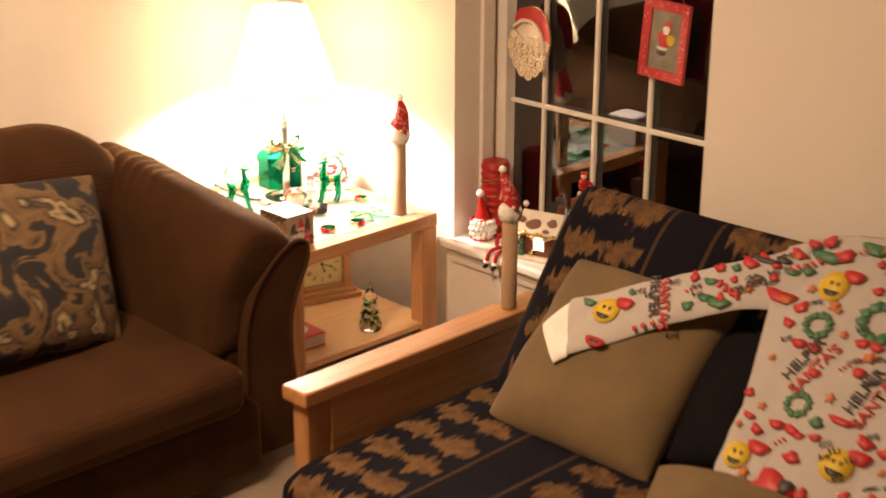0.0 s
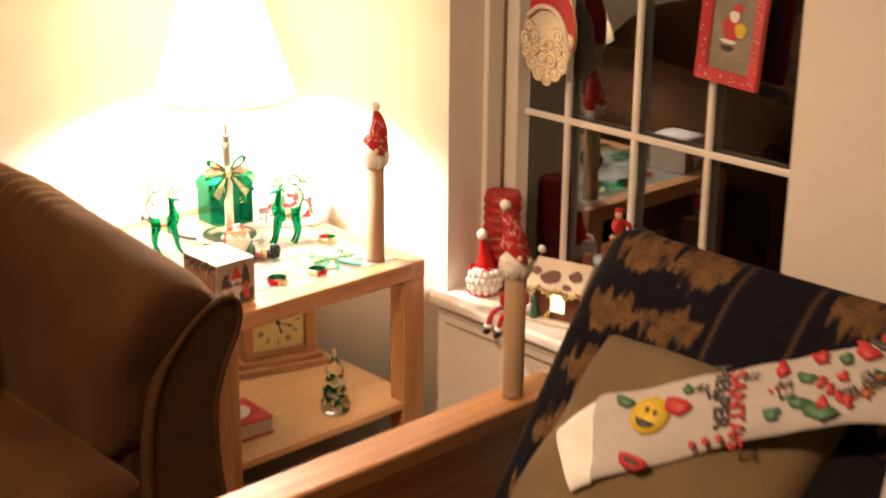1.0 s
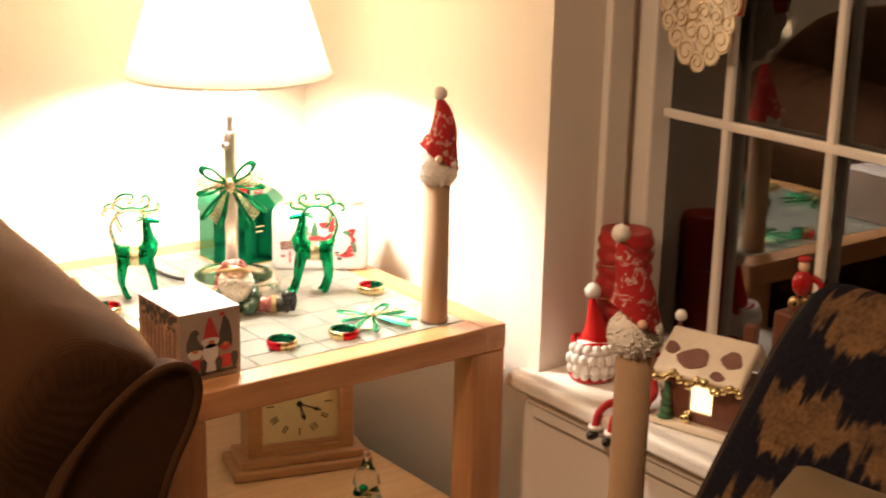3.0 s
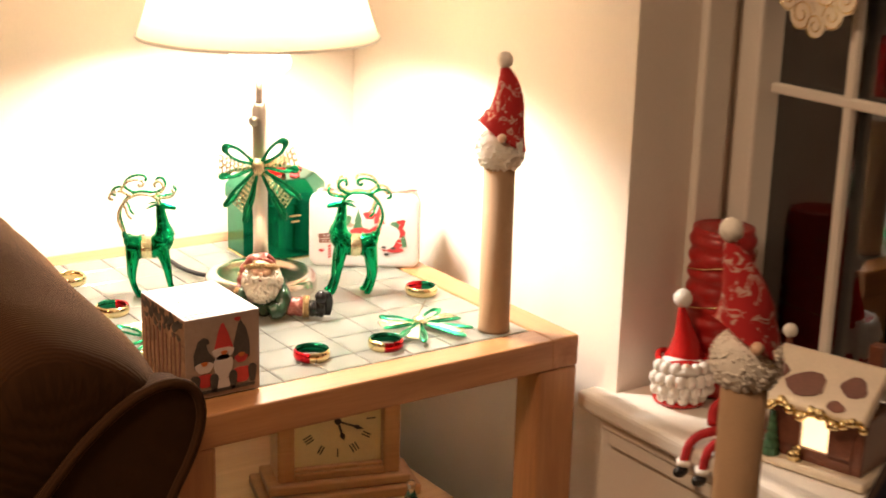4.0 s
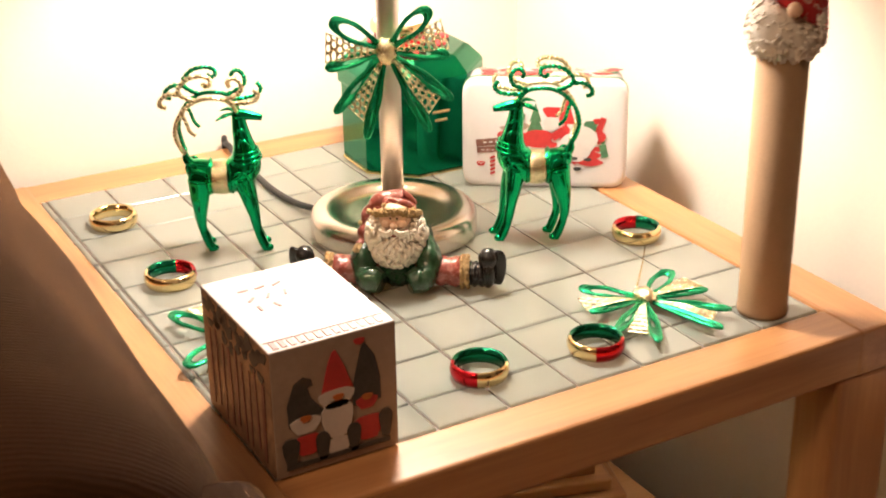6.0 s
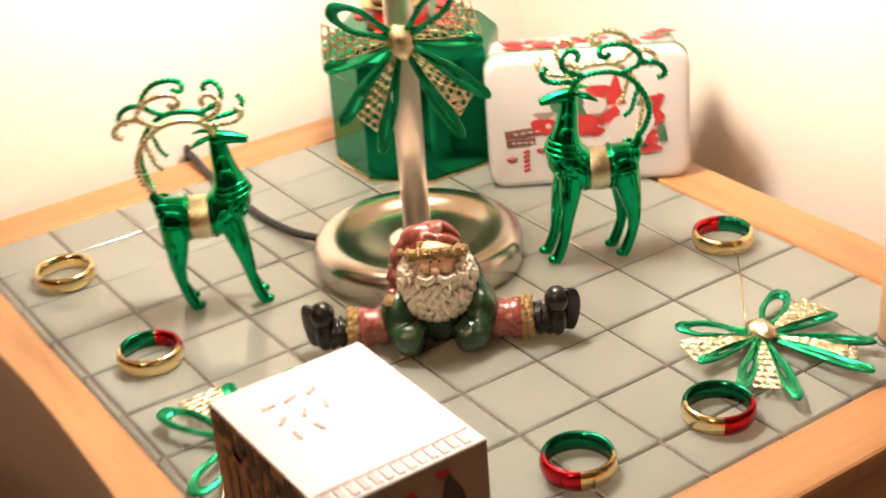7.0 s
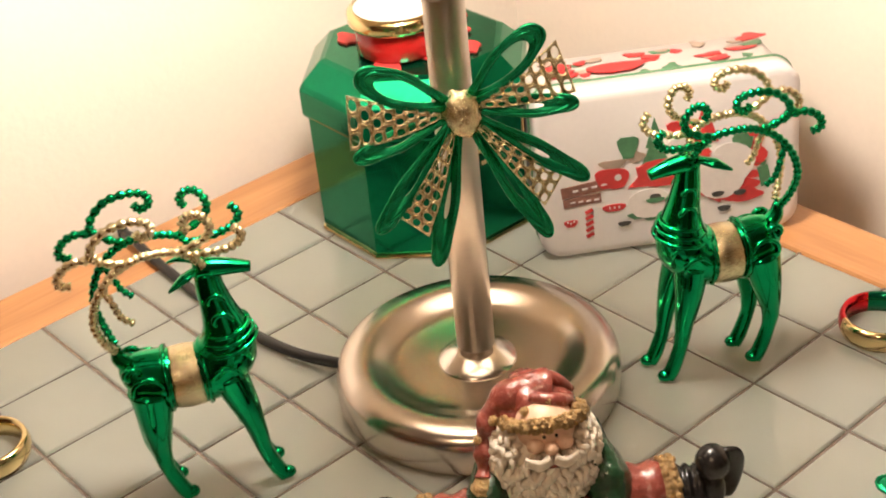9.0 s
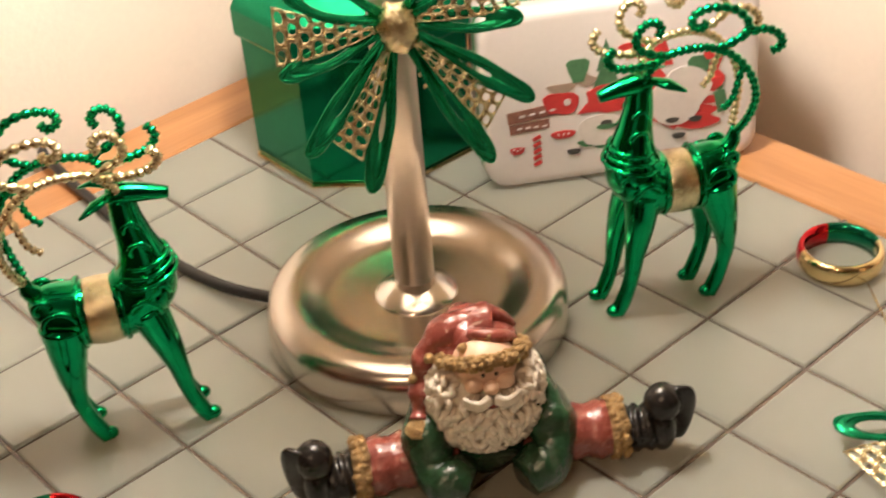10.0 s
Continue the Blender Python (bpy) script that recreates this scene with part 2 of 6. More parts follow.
def ikat_material():
    """Woven stripes of navy and zigzag tan."""
    m, n, l, p = nodes_of("navy and tan ikat weave")
    tc = n.new("ShaderNodeTexCoord")
    sep = n.new("ShaderNodeSeparateXYZ")
    l.new(tc.outputs["UV"], sep.inputs[0])
    no = n.new("ShaderNodeTexNoise")
    no.inputs["Scale"].default_value, no.inputs["Detail"].default_value = 26, 5
    l.new(tc.outputs["UV"], no.inputs["Vector"])

    def math(op, a, b=None, c=None):
        k = n.new("ShaderNodeMath")
        k.operation = op
        for i, v in enumerate((a, b, c)):
            if v is None:
                continue
            if isinstance(v, (int, float)):
                k.inputs[i].default_value = v
            else:
                l.new(v, k.inputs[i])
        return k.outputs[0]

    u, v = sep.outputs["X"], sep.outputs["Y"]
    feather = n.new("ShaderNodeTexNoise")
    feather.inputs["Scale"].default_value, feather.inputs["Detail"].default_value = 1.0, 3
    fm = n.new("ShaderNodeMapping")
    fm.inputs["Scale"].default_value = (70, 7, 1)
    l.new(tc.outputs["UV"], fm.inputs["Vector"])
    l.new(fm.outputs[0], feather.inputs["Vector"])
    w = math("SUBTRACT", feather.outputs["Fac"], 0.5)
    band = math("FRACT", math("MULTIPLY", u, 2.3))
    mid = math("ABSOLUTE", math("SUBTRACT", band, 0.29))
    lane = math("ABSOLUTE", math("SUBTRACT", math("FRACT", math("MULTIPLY", band, 3.45)), 0.5))
    step = math("ADD", math("MULTIPLY", v, 8.5), math("MULTIPLY_ADD", w, 1.0, math("MULTIPLY", no.outputs["Fac"], 0.5)))
    tri = math("ABSOLUTE", math("SUBTRACT", math("FRACT", step), 0.5))
    edge = math("SUBTRACT", 0.40, math("ADD", tri, math("MULTIPLY", lane, 0.5)))
    flame = math("MULTIPLY", math("MINIMUM", math("MAXIMUM", math("MULTIPLY", edge, 11.0), 0.0), 1.0), math("MULTIPLY_ADD", no.outputs["Fac"], 1.1, 0.25))
    inband = math("LESS_THAN", mid, 0.275)
    line = math("LESS_THAN", math("ABSOLUTE", math("SUBTRACT", math("ABSOLUTE", math("SUBTRACT", band, 0.78)), 0.165)), 0.012)
    tan = math("MULTIPLY", flame, inband)
    r = n.new("ShaderNodeValToRGB")
    e = r.color_ramp.elements
    e[0].position, e[0].color = 0.0, (0.0085, 0.0075, 0.0115, 1)
    e[1].position, e[1].color = 1.0, (0.165, 0.088, 0.036, 1)
    k = e.new(0.5)
    k.color = (0.055, 0.034, 0.022, 1)
    l.new(math("MAXIMUM", tan, math("MULTIPLY", line, 0.5)), r.inputs["Fac"])
    thread = n.new("ShaderNodeTexNoise")
    thread.inputs["Scale"].default_value, thread.inputs["Detail"].default_value = 180, 3
    l.new(tc.outputs["UV"], thread.inputs["Vector"])
    mx = n.new("ShaderNodeMix")
    mx.data_type, mx.blend_type = "RGBA", "MULTIPLY"
    mx.inputs["Factor"].default_value = 0.7
    l.new(r.outputs["Color"], mx.inputs["A"])
    rr = n.new("ShaderNodeValToRGB")
    rr.color_ramp.elements[0].position, rr.color_ramp.elements[0].color = 0.3, (0.5, 0.5, 0.5, 1)
    rr.color_ramp.elements[1].position, rr.color_ramp.elements[1].color = 0.7, (1.3, 1.3, 1.3, 1)
    l.new(thread.outputs["Fac"], rr.inputs["Fac"])
    l.new(rr.outputs["Color"], mx.inputs["B"])
    l.new(mx.outputs["Result"], p.inputs["Base Color"])
    p.inputs["Roughness"].default_value = 0.9
    p.inputs["Specular IOR Level"].default_value = 0.08
    bu = n.new("ShaderNodeBump")
    bu.inputs["Strength"].default_value, bu.inputs["Distance"].default_value = 0.5, 0.002
    l.new(thread.outputs["Fac"], bu.inputs["Height"])
    l.new(bu.outputs[0], p.inputs["Normal"])
    return m


IKAT = ikat_material()


def blotch_material(name, stops, scale, stretch=(1, 1, 1)):
    """A printed fabric of large irregular blotches."""
    m, n, l, p = nodes_of(name)
    tc = n.new("ShaderNodeTexCoord")
    mp = n.new("ShaderNodeMapping")
    mp.inputs["Scale"].default_value = stretch
    l.new(tc.outputs["Object"], mp.inputs["Vector"])
    a = n.new("ShaderNodeTexNoise")
    a.inputs["Scale"].default_value, a.inputs["Detail"].default_value, a.inputs["Distortion"].default_value = scale, 3, 1.2
    l.new(mp.outputs[0], a.inputs["Vector"])
    r = n.new("ShaderNodeValToRGB")
    e = r.color_ramp.elements
    e[0].position, e[0].color = stops[0][0], (*stops[0][1], 1)
    e[1].position, e[1].color = stops[-1][0], (*stops[-1][1], 1)
    for pos, col in stops[1:-1]:
        k = e.new(pos)
        k.color = (*col, 1)
    l.new(a.outputs["Fac"], r.inputs["Fac"])
    l.new(r.outputs["Color"], p.inputs["Base Color"])
    p.inputs["Roughness"].default_value = 0.9
    return m


THROW = blotch_material("black and tan printed fabric",
                        [(0.30, (0.012, 0.012, 0.018)), (0.44, (0.02, 0.016, 0.014)), (0.47, (0.16, 0.095, 0.04)), (0.55, (0.10, 0.055, 0.025)),
                         (0.58, (0.02, 0.016, 0.014)), (0.64, (0.34, 0.25, 0.13)), (0.72, (0.02, 0.018, 0.018))], 7)
HATPRINT = blotch_material("red and white patterned knit",
                           [(0.3, (0.40, 0.014, 0.016)), (0.56, (0.42, 0.016, 0.018)), (0.60, (0.62, 0.45, 0.38)), (0.66, (0.42, 0.016, 0.018)), (0.8, (0.36, 0.012, 0.014))], 55)
PICPRINT = blotch_material("grey picture card", [(0.3, (0.20, 0.17, 0.13)), (0.5, (0.24, 0.21, 0.16)), (0.7, (0.30, 0.26, 0.20))], 20)


def glass_material(name, color=(1, 1, 1), rough=0.0, ior=1.5):
    m, n, l, p = nodes_of(name)
    p.inputs["Base Color"].default_value = (*color, 1)
    p.inputs["Roughness"].default_value = rough
    p.inputs["IOR"].default_value = ior
    p.inputs["Transmission Weight"].default_value = 1.0
    return m


def pane_material():
    """A clear pane with a sharp reflection, coated as insulating glass is."""
    m, n, l, p = nodes_of("coated window glass")
    fr = n.new("ShaderNodeFresnel")
    fr.inputs["IOR"].default_value = 2.5
    tr = n.new("ShaderNodeBsdfTransparent")
    gl = n.new("ShaderNodeBsdfGlossy")
    gl.inputs["Roughness"].default_value = 0.0
    mx = n.new("ShaderNodeMixShader")
    l.new(fr.outputs[0], mx.inputs[0])
    l.new(tr.outputs[0], mx.inputs[1])
    l.new(gl.outputs[0], mx.inputs[2])
    l.new(mx.outputs[0], n["Material Output"].inputs["Surface"])
    return m


GLASS = pane_material()
CLEAR = glass_material("clear blown glass", (0.95, 0.97, 0.95), ior=1.35)


def shade_material():
    m, n, l, p = nodes_of("white lampshade fabric")
    out = n["Material Output"]
    d = n.new("ShaderNodeBsdfDiffuse")
    t = n.new("ShaderNodeBsdfTranslucent")
    d.inputs[0].default_value = (0.82, 0.76, 0.66, 1)
    t.inputs[0].default_value = (0.82, 0.74, 0.60, 1)
    w = n.new("ShaderNodeTexNoise")
    w.inputs["Scale"].default_value = 300
    bu = n.new("ShaderNodeBump")
    bu.inputs["Strength"].default_value = 0.2
    l.new(w.outputs["Fac"], bu.inputs["Height"])
    l.new(bu.outputs[0], d.inputs["Normal"])
    mx = n.new("ShaderNodeMixShader")
    mx.inputs[0].default_value = 0.55
    l.new(d.outputs[0], mx.inputs[1])
    l.new(t.outputs[0], mx.inputs[2])
    l.new(mx.outputs[0], out.inputs["Surface"])
    return m


SHADE = shade_material()


def glow_material(name, color, strength):
    m, n, l, p = nodes_of(name)
    p.inputs["Base Color"].default_value = (*color, 1)
    p.inputs["Emission Color"].default_value = (*color, 1)
    p.inputs["Emission Strength"].default_value = strength
    return m


BOWL = glow_material("lit frosted diffuser", (1.0, 0.80, 0.60), 5.0)
WINDOWGLOW = glow_material("lit ceramic window", (1.0, 0.72, 0.40), 1.6)


# ---- mesh tools ----
def box(bm, c, s, bevel=0.0, seg=2, m=None, slot=0):
    """A box round c of size s, with rounded edges."""
    got = bmesh.ops.create_cube(bm, size=1.0)
    vs = got["verts"]
    bmesh.ops.scale(bm, vec=s, verts=vs)
    bmesh.ops.translate(bm, vec=c, verts=vs)
    if bevel:
        es = list({e for v in vs for e in v.link_edges})
        r = bmesh.ops.bevel(bm, geom=es, offset=bevel, segments=seg, profile=0.5, affect="EDGES")
        vs = list({v for f in r["faces"] for v in f.verts} | {v for v in vs if v.is_valid})
    for f in {f for v in vs for f in v.link_faces}:
        f.material_index = slot
    if m is not None:
        bmesh.ops.transform(bm, matrix=m, verts=vs)
    return vs


def skin_rings(bm, rings, caps=(True, True), closed=True, slot=0, smooth=True):
    """Faces between rings of points."""
    made = [[bm.verts.new(p) for p in ring] for ring in rings]
    n = len(made[0])
    fs = []
    for a, b in zip(made, made[1:]):
        for i in range(n if closed else n - 1):
            j = (i + 1) % n
            fs.append(bm.faces.new((a[i], a[j], b[j], b[i])))
    if closed and caps[0]:
        fs.append(bm.faces.new(made[0][::-1]))
    if closed and caps[1]:
        fs.append(bm.faces.new(made[-1]))
    for f in fs:
        f.smooth, f.material_index = smooth, slot
    return made


def lathe(bm, profile, n=32, at=(0, 0, 0), m=None, slot=0, caps=(True, True)):
    rings = []
    for r, z in profile:
        ring = []
        for i in range(n):
            a = 2 * math.pi * i / n
            p = Vector((r * math.cos(a), r * math.sin(a), z))
            ring.append((m @ p if m is not None else p) + Vector(at))
        rings.append(ring)
    return skin_rings(bm, rings, caps, slot=slot)


def sweep(bm, pts, radius, n=8, slot=0, flat=1.0):
    """A tube along points; radius is a number or a function of 0..1."""
    pts = [Vector(p) for p in pts]
    rings = []
    up = Vector((0.1, 0.2, 1)).normalized()
    for i, p in enumerate(pts):
        d = (pts[min(i + 1, len(pts) - 1)] - pts[max(i - 1, 0)]).normalized()
        x = d.cross(up)
        if x.length < 0.05:
            x = d.cross(Vector((1, 0.3, 0)))
        x.normalize()
        y = x.cross(d).normalized()
        up = y
        t = i / (len(pts) - 1)
        r = radius(t) if callable(radius) else radius
        rings.append([p + x * (r * math.cos(2 * math.pi * k / n)) + y * (r * flat * math.sin(2 * math.pi * k / n)) for k in range(n)])
    return skin_rings(bm, rings, slot=slot)


def smooth_path(pts, k=6):
    """Catmull-Rom points through the given ones."""
    pts = [Vector(p) for p in pts]
    out = []
    for i in range(len(pts) - 1):
        a, b, c, d = pts[max(i - 1, 0)], pts[i], pts[i + 1], pts[min(i + 2, len(pts) - 1)]
        for j in range(k):
            t = j / k
            out.append(0.5 * (2 * b + (c - a) * t + (2 * a - 5 * b + 4 * c - d) * t * t + (3 * b - a - 3 * c + d) * t ** 3))
    out.append(pts[-1])
    return out


def ball(bm, c, r, n=12, rough=0.0, freq=60.0, slot=0, m=None):
    """An ellipsoid, lumpy where rough is given."""
    r = (r, r, r) if isinstance(r, (int, float)) else r
    got = bmesh.ops.create_uvsphere(bm, u_segments=n, v_segments=max(6, n * 2 // 3), radius=1.0)
    for v in got["verts"]:
        p = Vector(v.co)
        k = 1 + rough * noise.noise(p * freq * 0.05 + Vector(c) * 31)
        q = Vector((p.x * r[0] * k, p.y * r[1] * k, p.z * r[2] * k))
        if m is not None:
            q = m @ q
        v.co = q + Vector(c)
    for f in {f for v in got["verts"] for f in v.link_faces}:
        f.smooth, f.material_index = True, slot
    return got["verts"]


def plate(bm, outline, depth, m=None, slot=0, smooth=False):
    """A flat shape with thickness: outline in x, y; depth along z."""
    m = m or Matrix()
    a = [bm.verts.new(m @ Vector((x, y, 0))) for x, y in outline]
    b = [bm.verts.new(m @ Vector((x, y, depth))) for x, y in outline]
    fs = [bm.faces.new(a[::-1]), bm.faces.new(b)]
    n = len(a)
    for i in range(n):
        fs.append(bm.faces.new((a[i], a[(i + 1) % n], b[(i + 1) % n], b[i])))
    for f in fs:
        f.material_index, f.smooth = slot, smooth


def disc(r, n=20, c=(0, 0), sx=1.0, sy=1.0):
    return [(c[0] + sx * r * math.cos(2 * math.pi * i / n), c[1] + sy * r * math.sin(2 * math.pi * i / n)) for i in range(n)]


def mesh_of(name, bm, mats):
    bmesh.ops.recalc_face_normals(bm, faces=bm.faces)
    me = bpy.data.meshes.new(name)
    bm.to_mesh(me)
    bm.free()
    for m in mats if isinstance(mats, (list, tuple)) else [mats]:
        me.materials.append(m)
    return me


def part(name, bm, material, parent, label=""):
    ob = new(name, mesh_of(name, bm, material))
    ob.parent = parent
    if label:
        tagged(ob, label)
    return ob


def single(name, bm, material, m, label, category, group="", kind=""):
    ob = new(name, mesh_of(name, bm, material))
    ob.matrix_basis = m
    return tagged(ob, label, category, group, kind)


def thing(name, m, label, category, group="", kind=""):
    ob = new(name)
    ob.empty_display_size = 0.05
    ob.matrix_basis = m
    return tagged(ob, label, category, group, kind)


def soften(ob, levels=1):
    s = ob.modifiers.new("soft", "SUBSURF")
    s.levels = s.render_levels = levels
    return ob


# ---- the room ----
WX, WY, CEILZ = 0.235, 0.43, 2.42           # window wall, lamp wall, ceiling
W0, W1 = -0.279, -1.1852                      # window opening along y
SILL = 0.4571
WTOP = 1.7606
RX, RY = -5.2, -5.6                          # far walls


def structure(name, boxes, material, label, category):
    bm = bmesh.new()
    for lo, hi in boxes:
        c = [(a + b) / 2 for a, b in zip(lo, hi)]
        s = [abs(b - a) for a, b in zip(lo, hi)]
        box(bm, c, s)
    ob = new(name, mesh_of(name, bm, material))
    return tagged(ob, label, category, kind="structure")


structure("floor", [((RX - 0.2, RY - 0.2, -0.1), (WX + 0.4, WY + 0.2, 0.0))], CARPET, "beige cut pile carpet floor", "floor")
structure("ceiling", [((RX - 0.2, RY - 0.2, CEILZ), (WX + 0.4, WY + 0.2, CEILZ + 0.1))], CEIL, "white painted ceiling", "ceiling")
structure("wall_north", [((RX, WY, 0), (WX + 0.32, WY + 0.15, CEILZ))], WALL, "cream painted wall lit by the table lamp", "wall")
structure("wall_east", [((WX, W0, 0), (WX + 0.32, WY, CEILZ)), ((WX, RY, 0), (WX + 0.32, W1, CEILZ)),
                        ((WX, W1, 0), (WX + 0.32, W0, SILL - 0.03)), ((WX, W1, WTOP), (WX + 0.32, W0, CEILZ))],
          WALL, "cream painted wall round the window", "wall")
structure("wall_west", [((RX - 0.15, RY, 0), (RX, WY + 0.15, CEILZ))], WALL, "cream painted wall", "wall")
structure("wall_south", [((RX - 0.15, RY - 0.15, 0), (WX + 0.32, RY, CEILZ))], WALL, "cream painted wall", "wall")

# deep sill with a nosing and a moulding under it
bm = bmesh.new()
box(bm, (WX + 0.115, (W0 + W1) / 2, SILL - 0.015), (0.29, W0 - W1 - 0.004, 0.03), 0.003)
box(bm, (WX - 0.022, (W0 + W1) / 2, SILL - 0.0135), (0.04, W0 - W1 + 0.07, 0.027), 0.008, 3)
box(bm, (WX - 0.010, (W0 + W1) / 2, SILL - 0.040), (0.018, W0 - W1 + 0.02, 0.026), 0.007, 3)
box(bm, (WX - 0.0065, (W0 + W1) / 2, SILL - 0.064), (0.011, W0 - W1, 0.024), 0.004, 2)
tagged(new("window_sill", mesh_of("window_sill", bm, TRIM)), "white painted deep window sill", "window sill", kind="structure")

# the window: jambs, sash, glazing bars, one pane
win = thing("window_1", pose(0, 0, 0), "white divided window with dark night glass", "window", kind="structure")
GX = 0.4414
for y in (W0 - 0.012, W1 + 0.012):
    bm = bmesh.new()
    box(bm, (GX - 0.075, y + (0.004 if y > -0.8 else -0.004), (SILL + WTOP) / 2), (0.05, 0.016, WTOP - SILL), 0.004)
    box(bm, (GX + 0.043, y + (-0.01 if y > -0.8 else 0.01), (SILL + WTOP) / 2), (0.146, 0.044, WTOP - SILL), 0.005)
    part("window_frame", bm, TRIM, win)
for z, h in ((SILL + 0.02, 0.04), (WTOP - 0.025, 0.05)):
    bm = bmesh.new()
    box(bm, (GX + 0.043, (W0 + W1) / 2, z), (0.146, W0 - W1 - 0.07, h), 0.005)
    part("window_frame", bm, TRIM, win)
for y in (-0.4597, -0.6568, -0.855):
    bm = bmesh.new()
    box(bm, (GX - 0.004, y, (SILL + WTOP) / 2), (0.012, 0.014, WTOP - SILL - 0.06), 0.003)
    part("glazing_bar", bm, TRIM, win)
for z in (0.8709, 1.2962):
    bm = bmesh.new()
    box(bm, (GX - 0.0045, (W0 + W1) / 2, z), (0.0125, W0 - W1 - 0.10, 0.014), 0.003)
    part("glazing_bar", bm, TRIM, win)
bm = bmesh.new()
box(bm, (GX + 0.014, (W0 + W1) / 2, (SILL + WTOP) / 2), (0.004, W0 - W1 - 0.09, WTOP - SILL - 0.07))
part("pane", bm, GLASS, win, "clear glass pane against the night").visible_shadow = False
bm = bmesh.new()
box(bm, (GX + 0.027, (W0 + W1) / 2, (SILL + WTOP) / 2), (0.004, W0 - W1 - 0.09, WTOP - SILL - 0.07))
part("pane", bm, GLASS, win, "clear glass pane against the night").visible_shadow = False

# ---- end table ----
TX0, TX1, TY0, TY1, TZ = -0.425, 0.168, -0.274, 0.416, 0.55
FX0, FX1, FY0, FY1 = -0.378, 0.122, -0.226, 0.364      # tiled field
table = thing("end_table", pose(0, 0, 0), "light oak end table with tiled top and lower shelf", "table")
LEG = 0.064
for x in (TX0 + LEG / 2, TX1 - LEG / 2):
    for y in (TY0 + 0.026, TY1 - 0.026):
        bm = bmesh.new()
        box(bm, (x, y, (TZ - 0.042) / 2), (LEG, 0.05, TZ - 0.042), 0.004)
        part("leg", bm, OAK_Z, table)
for y, w in ((TY0 + 0.024, 0.048), (TY1 - 0.026, 0.052)):
    bm = bmesh.new()
    box(bm, ((TX0 + TX1) / 2, y, TZ - 0.021), (TX1 - TX0 - LEG * 2 + 0.028 + 0.05, w, 0.042), 0.003)
    part("rail", bm, OAK_X, table)
for x, w in ((TX0 + 0.0235, 0.047), (TX1 - 0.023, 0.046)):
    bm = bmesh.new()
    box(bm, (x, (TY0 + TY1) / 2, TZ - 0.0205), (w, TY1 - TY0 + 0.001, 0.043), 0.003)
    part("rail", bm, OAK_Y, table)
bm = bmesh.new()
box(bm, ((TX0 + TX1) / 2, (TY0 + TY1) / 2, 0.195), (TX1 - TX0 - 0.012, TY1 - TY0 - 0.012, 0.018), 0.002)
part("shelf", bm, SHELFWOOD, table, "light oak veneer lower shelf")


PITCH = 0.0615


def cuts(lo, hi, off):
    k0 = math.ceil((lo - off) / PITCH - 1e-6)
    c = [lo] + [off + k * PITCH for k in range(k0, k0 + 14) if lo < off + k * PITCH < hi] + [hi]
    return [(p, q) for p, q in zip(c, c[1:]) if q - p > 0.003]


bm = bmesh.new()
for x0, x1 in cuts(FX0, FX1, -0.0025)[1:]:
    box(bm, (x0, (FY0 + FY1) / 2, TZ - 0.0033), (0.0026, FY1 - FY0 + 0.01, 0.0042))
for y0, y1 in cuts(FY0, FY1, 0.0008)[1:]:
    box(bm, ((FX0 + FX1) / 2, y0, TZ - 0.0034), (FX1 - FX0 + 0.01, 0.0026, 0.0042))
part("grout", bm, GROUT, table, "dark brown joint lines")

# ---- table lamp ----
lamp = thing("table_lamp", pose(LAMP[0], LAMP[1], TZ), "brushed nickel table lamp with white cone shade, lit", "lamp")
bm = bmesh.new()
lathe(bm, [(0.0, 0.0), (0.0770, 0.0), (0.0790, 0.0015), (0.0797, 0.004), (0.0797, 0.0165), (0.0790, 0.0200), (0.0770, 0.0235), (0.0735, 0.0258), (0.0690, 0.0268), (0.0640, 0.0268), (0.0595, 0.0258),
           (0.0555, 0.0238), (0.0520, 0.0218), (0.0480, 0.0203), (0.0430, 0.0196), (0.0360, 0.0194), (0.0290, 0.0195), (0.0200, 0.0196), (0.0, 0.0196)], 96, caps=(False, False))
part("base", bm, POLISHED, lamp)
bm = bmesh.new()
lathe(bm, [(0.0222, 0.0190), (0.0220, 0.0200), (0.0210, 0.0210), (0.0188, 0.0225), (0.0166, 0.0238), (0.0143, 0.0250), (0.0122, 0.0259), (0.0108, 0.0264), (0.0, 0.0266)], 64, caps=(True, False))
part("pole_foot", bm, MIRRORNICKEL, lamp, "polished domed collar")
bm = bmesh.new()
lathe(bm, [(0.0105, 0.030), (0.0105, 0.262), (0.0085, 0.266), (0.0085, 0.270), (0.0, 0.270)], 28, caps=(True, False))
part("pole", bm, NICKEL, lamp)
bm = bmesh.new()
lathe(bm, [(0.0048, 0.262), (0.0048, 0.305), (0.0, 0.306)], 20, caps=(True, False))
part("upper_rod", bm, NICKEL, lamp)
bm = bmesh.new()
sweep(bm, [(0, 0, 0.248), (-0.010, -0.008, 0.248), (-0.016, -0.013, 0.248)], lambda t: 0.0045 if t < 0.6 else 0.0075, 14)
part("height_knob", bm, NICKEL, lamp)
bm = bmesh.new()
lathe(bm, [(0.006, 0.302), (0.016, 0.304), (0.032, 0.311), (0.042, 0.320), (0.045, 0.329), (0.040, 0.338), (0.026, 0.346), (0.018, 0.352), (0.016, 0.362), (0.006, 0.362)], 32, caps=(True, True))
part("diffuser_bowl", bm, BOWL, lamp, "glowing white frosted diffuser")
bm = bmesh.new()
SH = [(0.165, 0.362), (0.083, 0.612)]
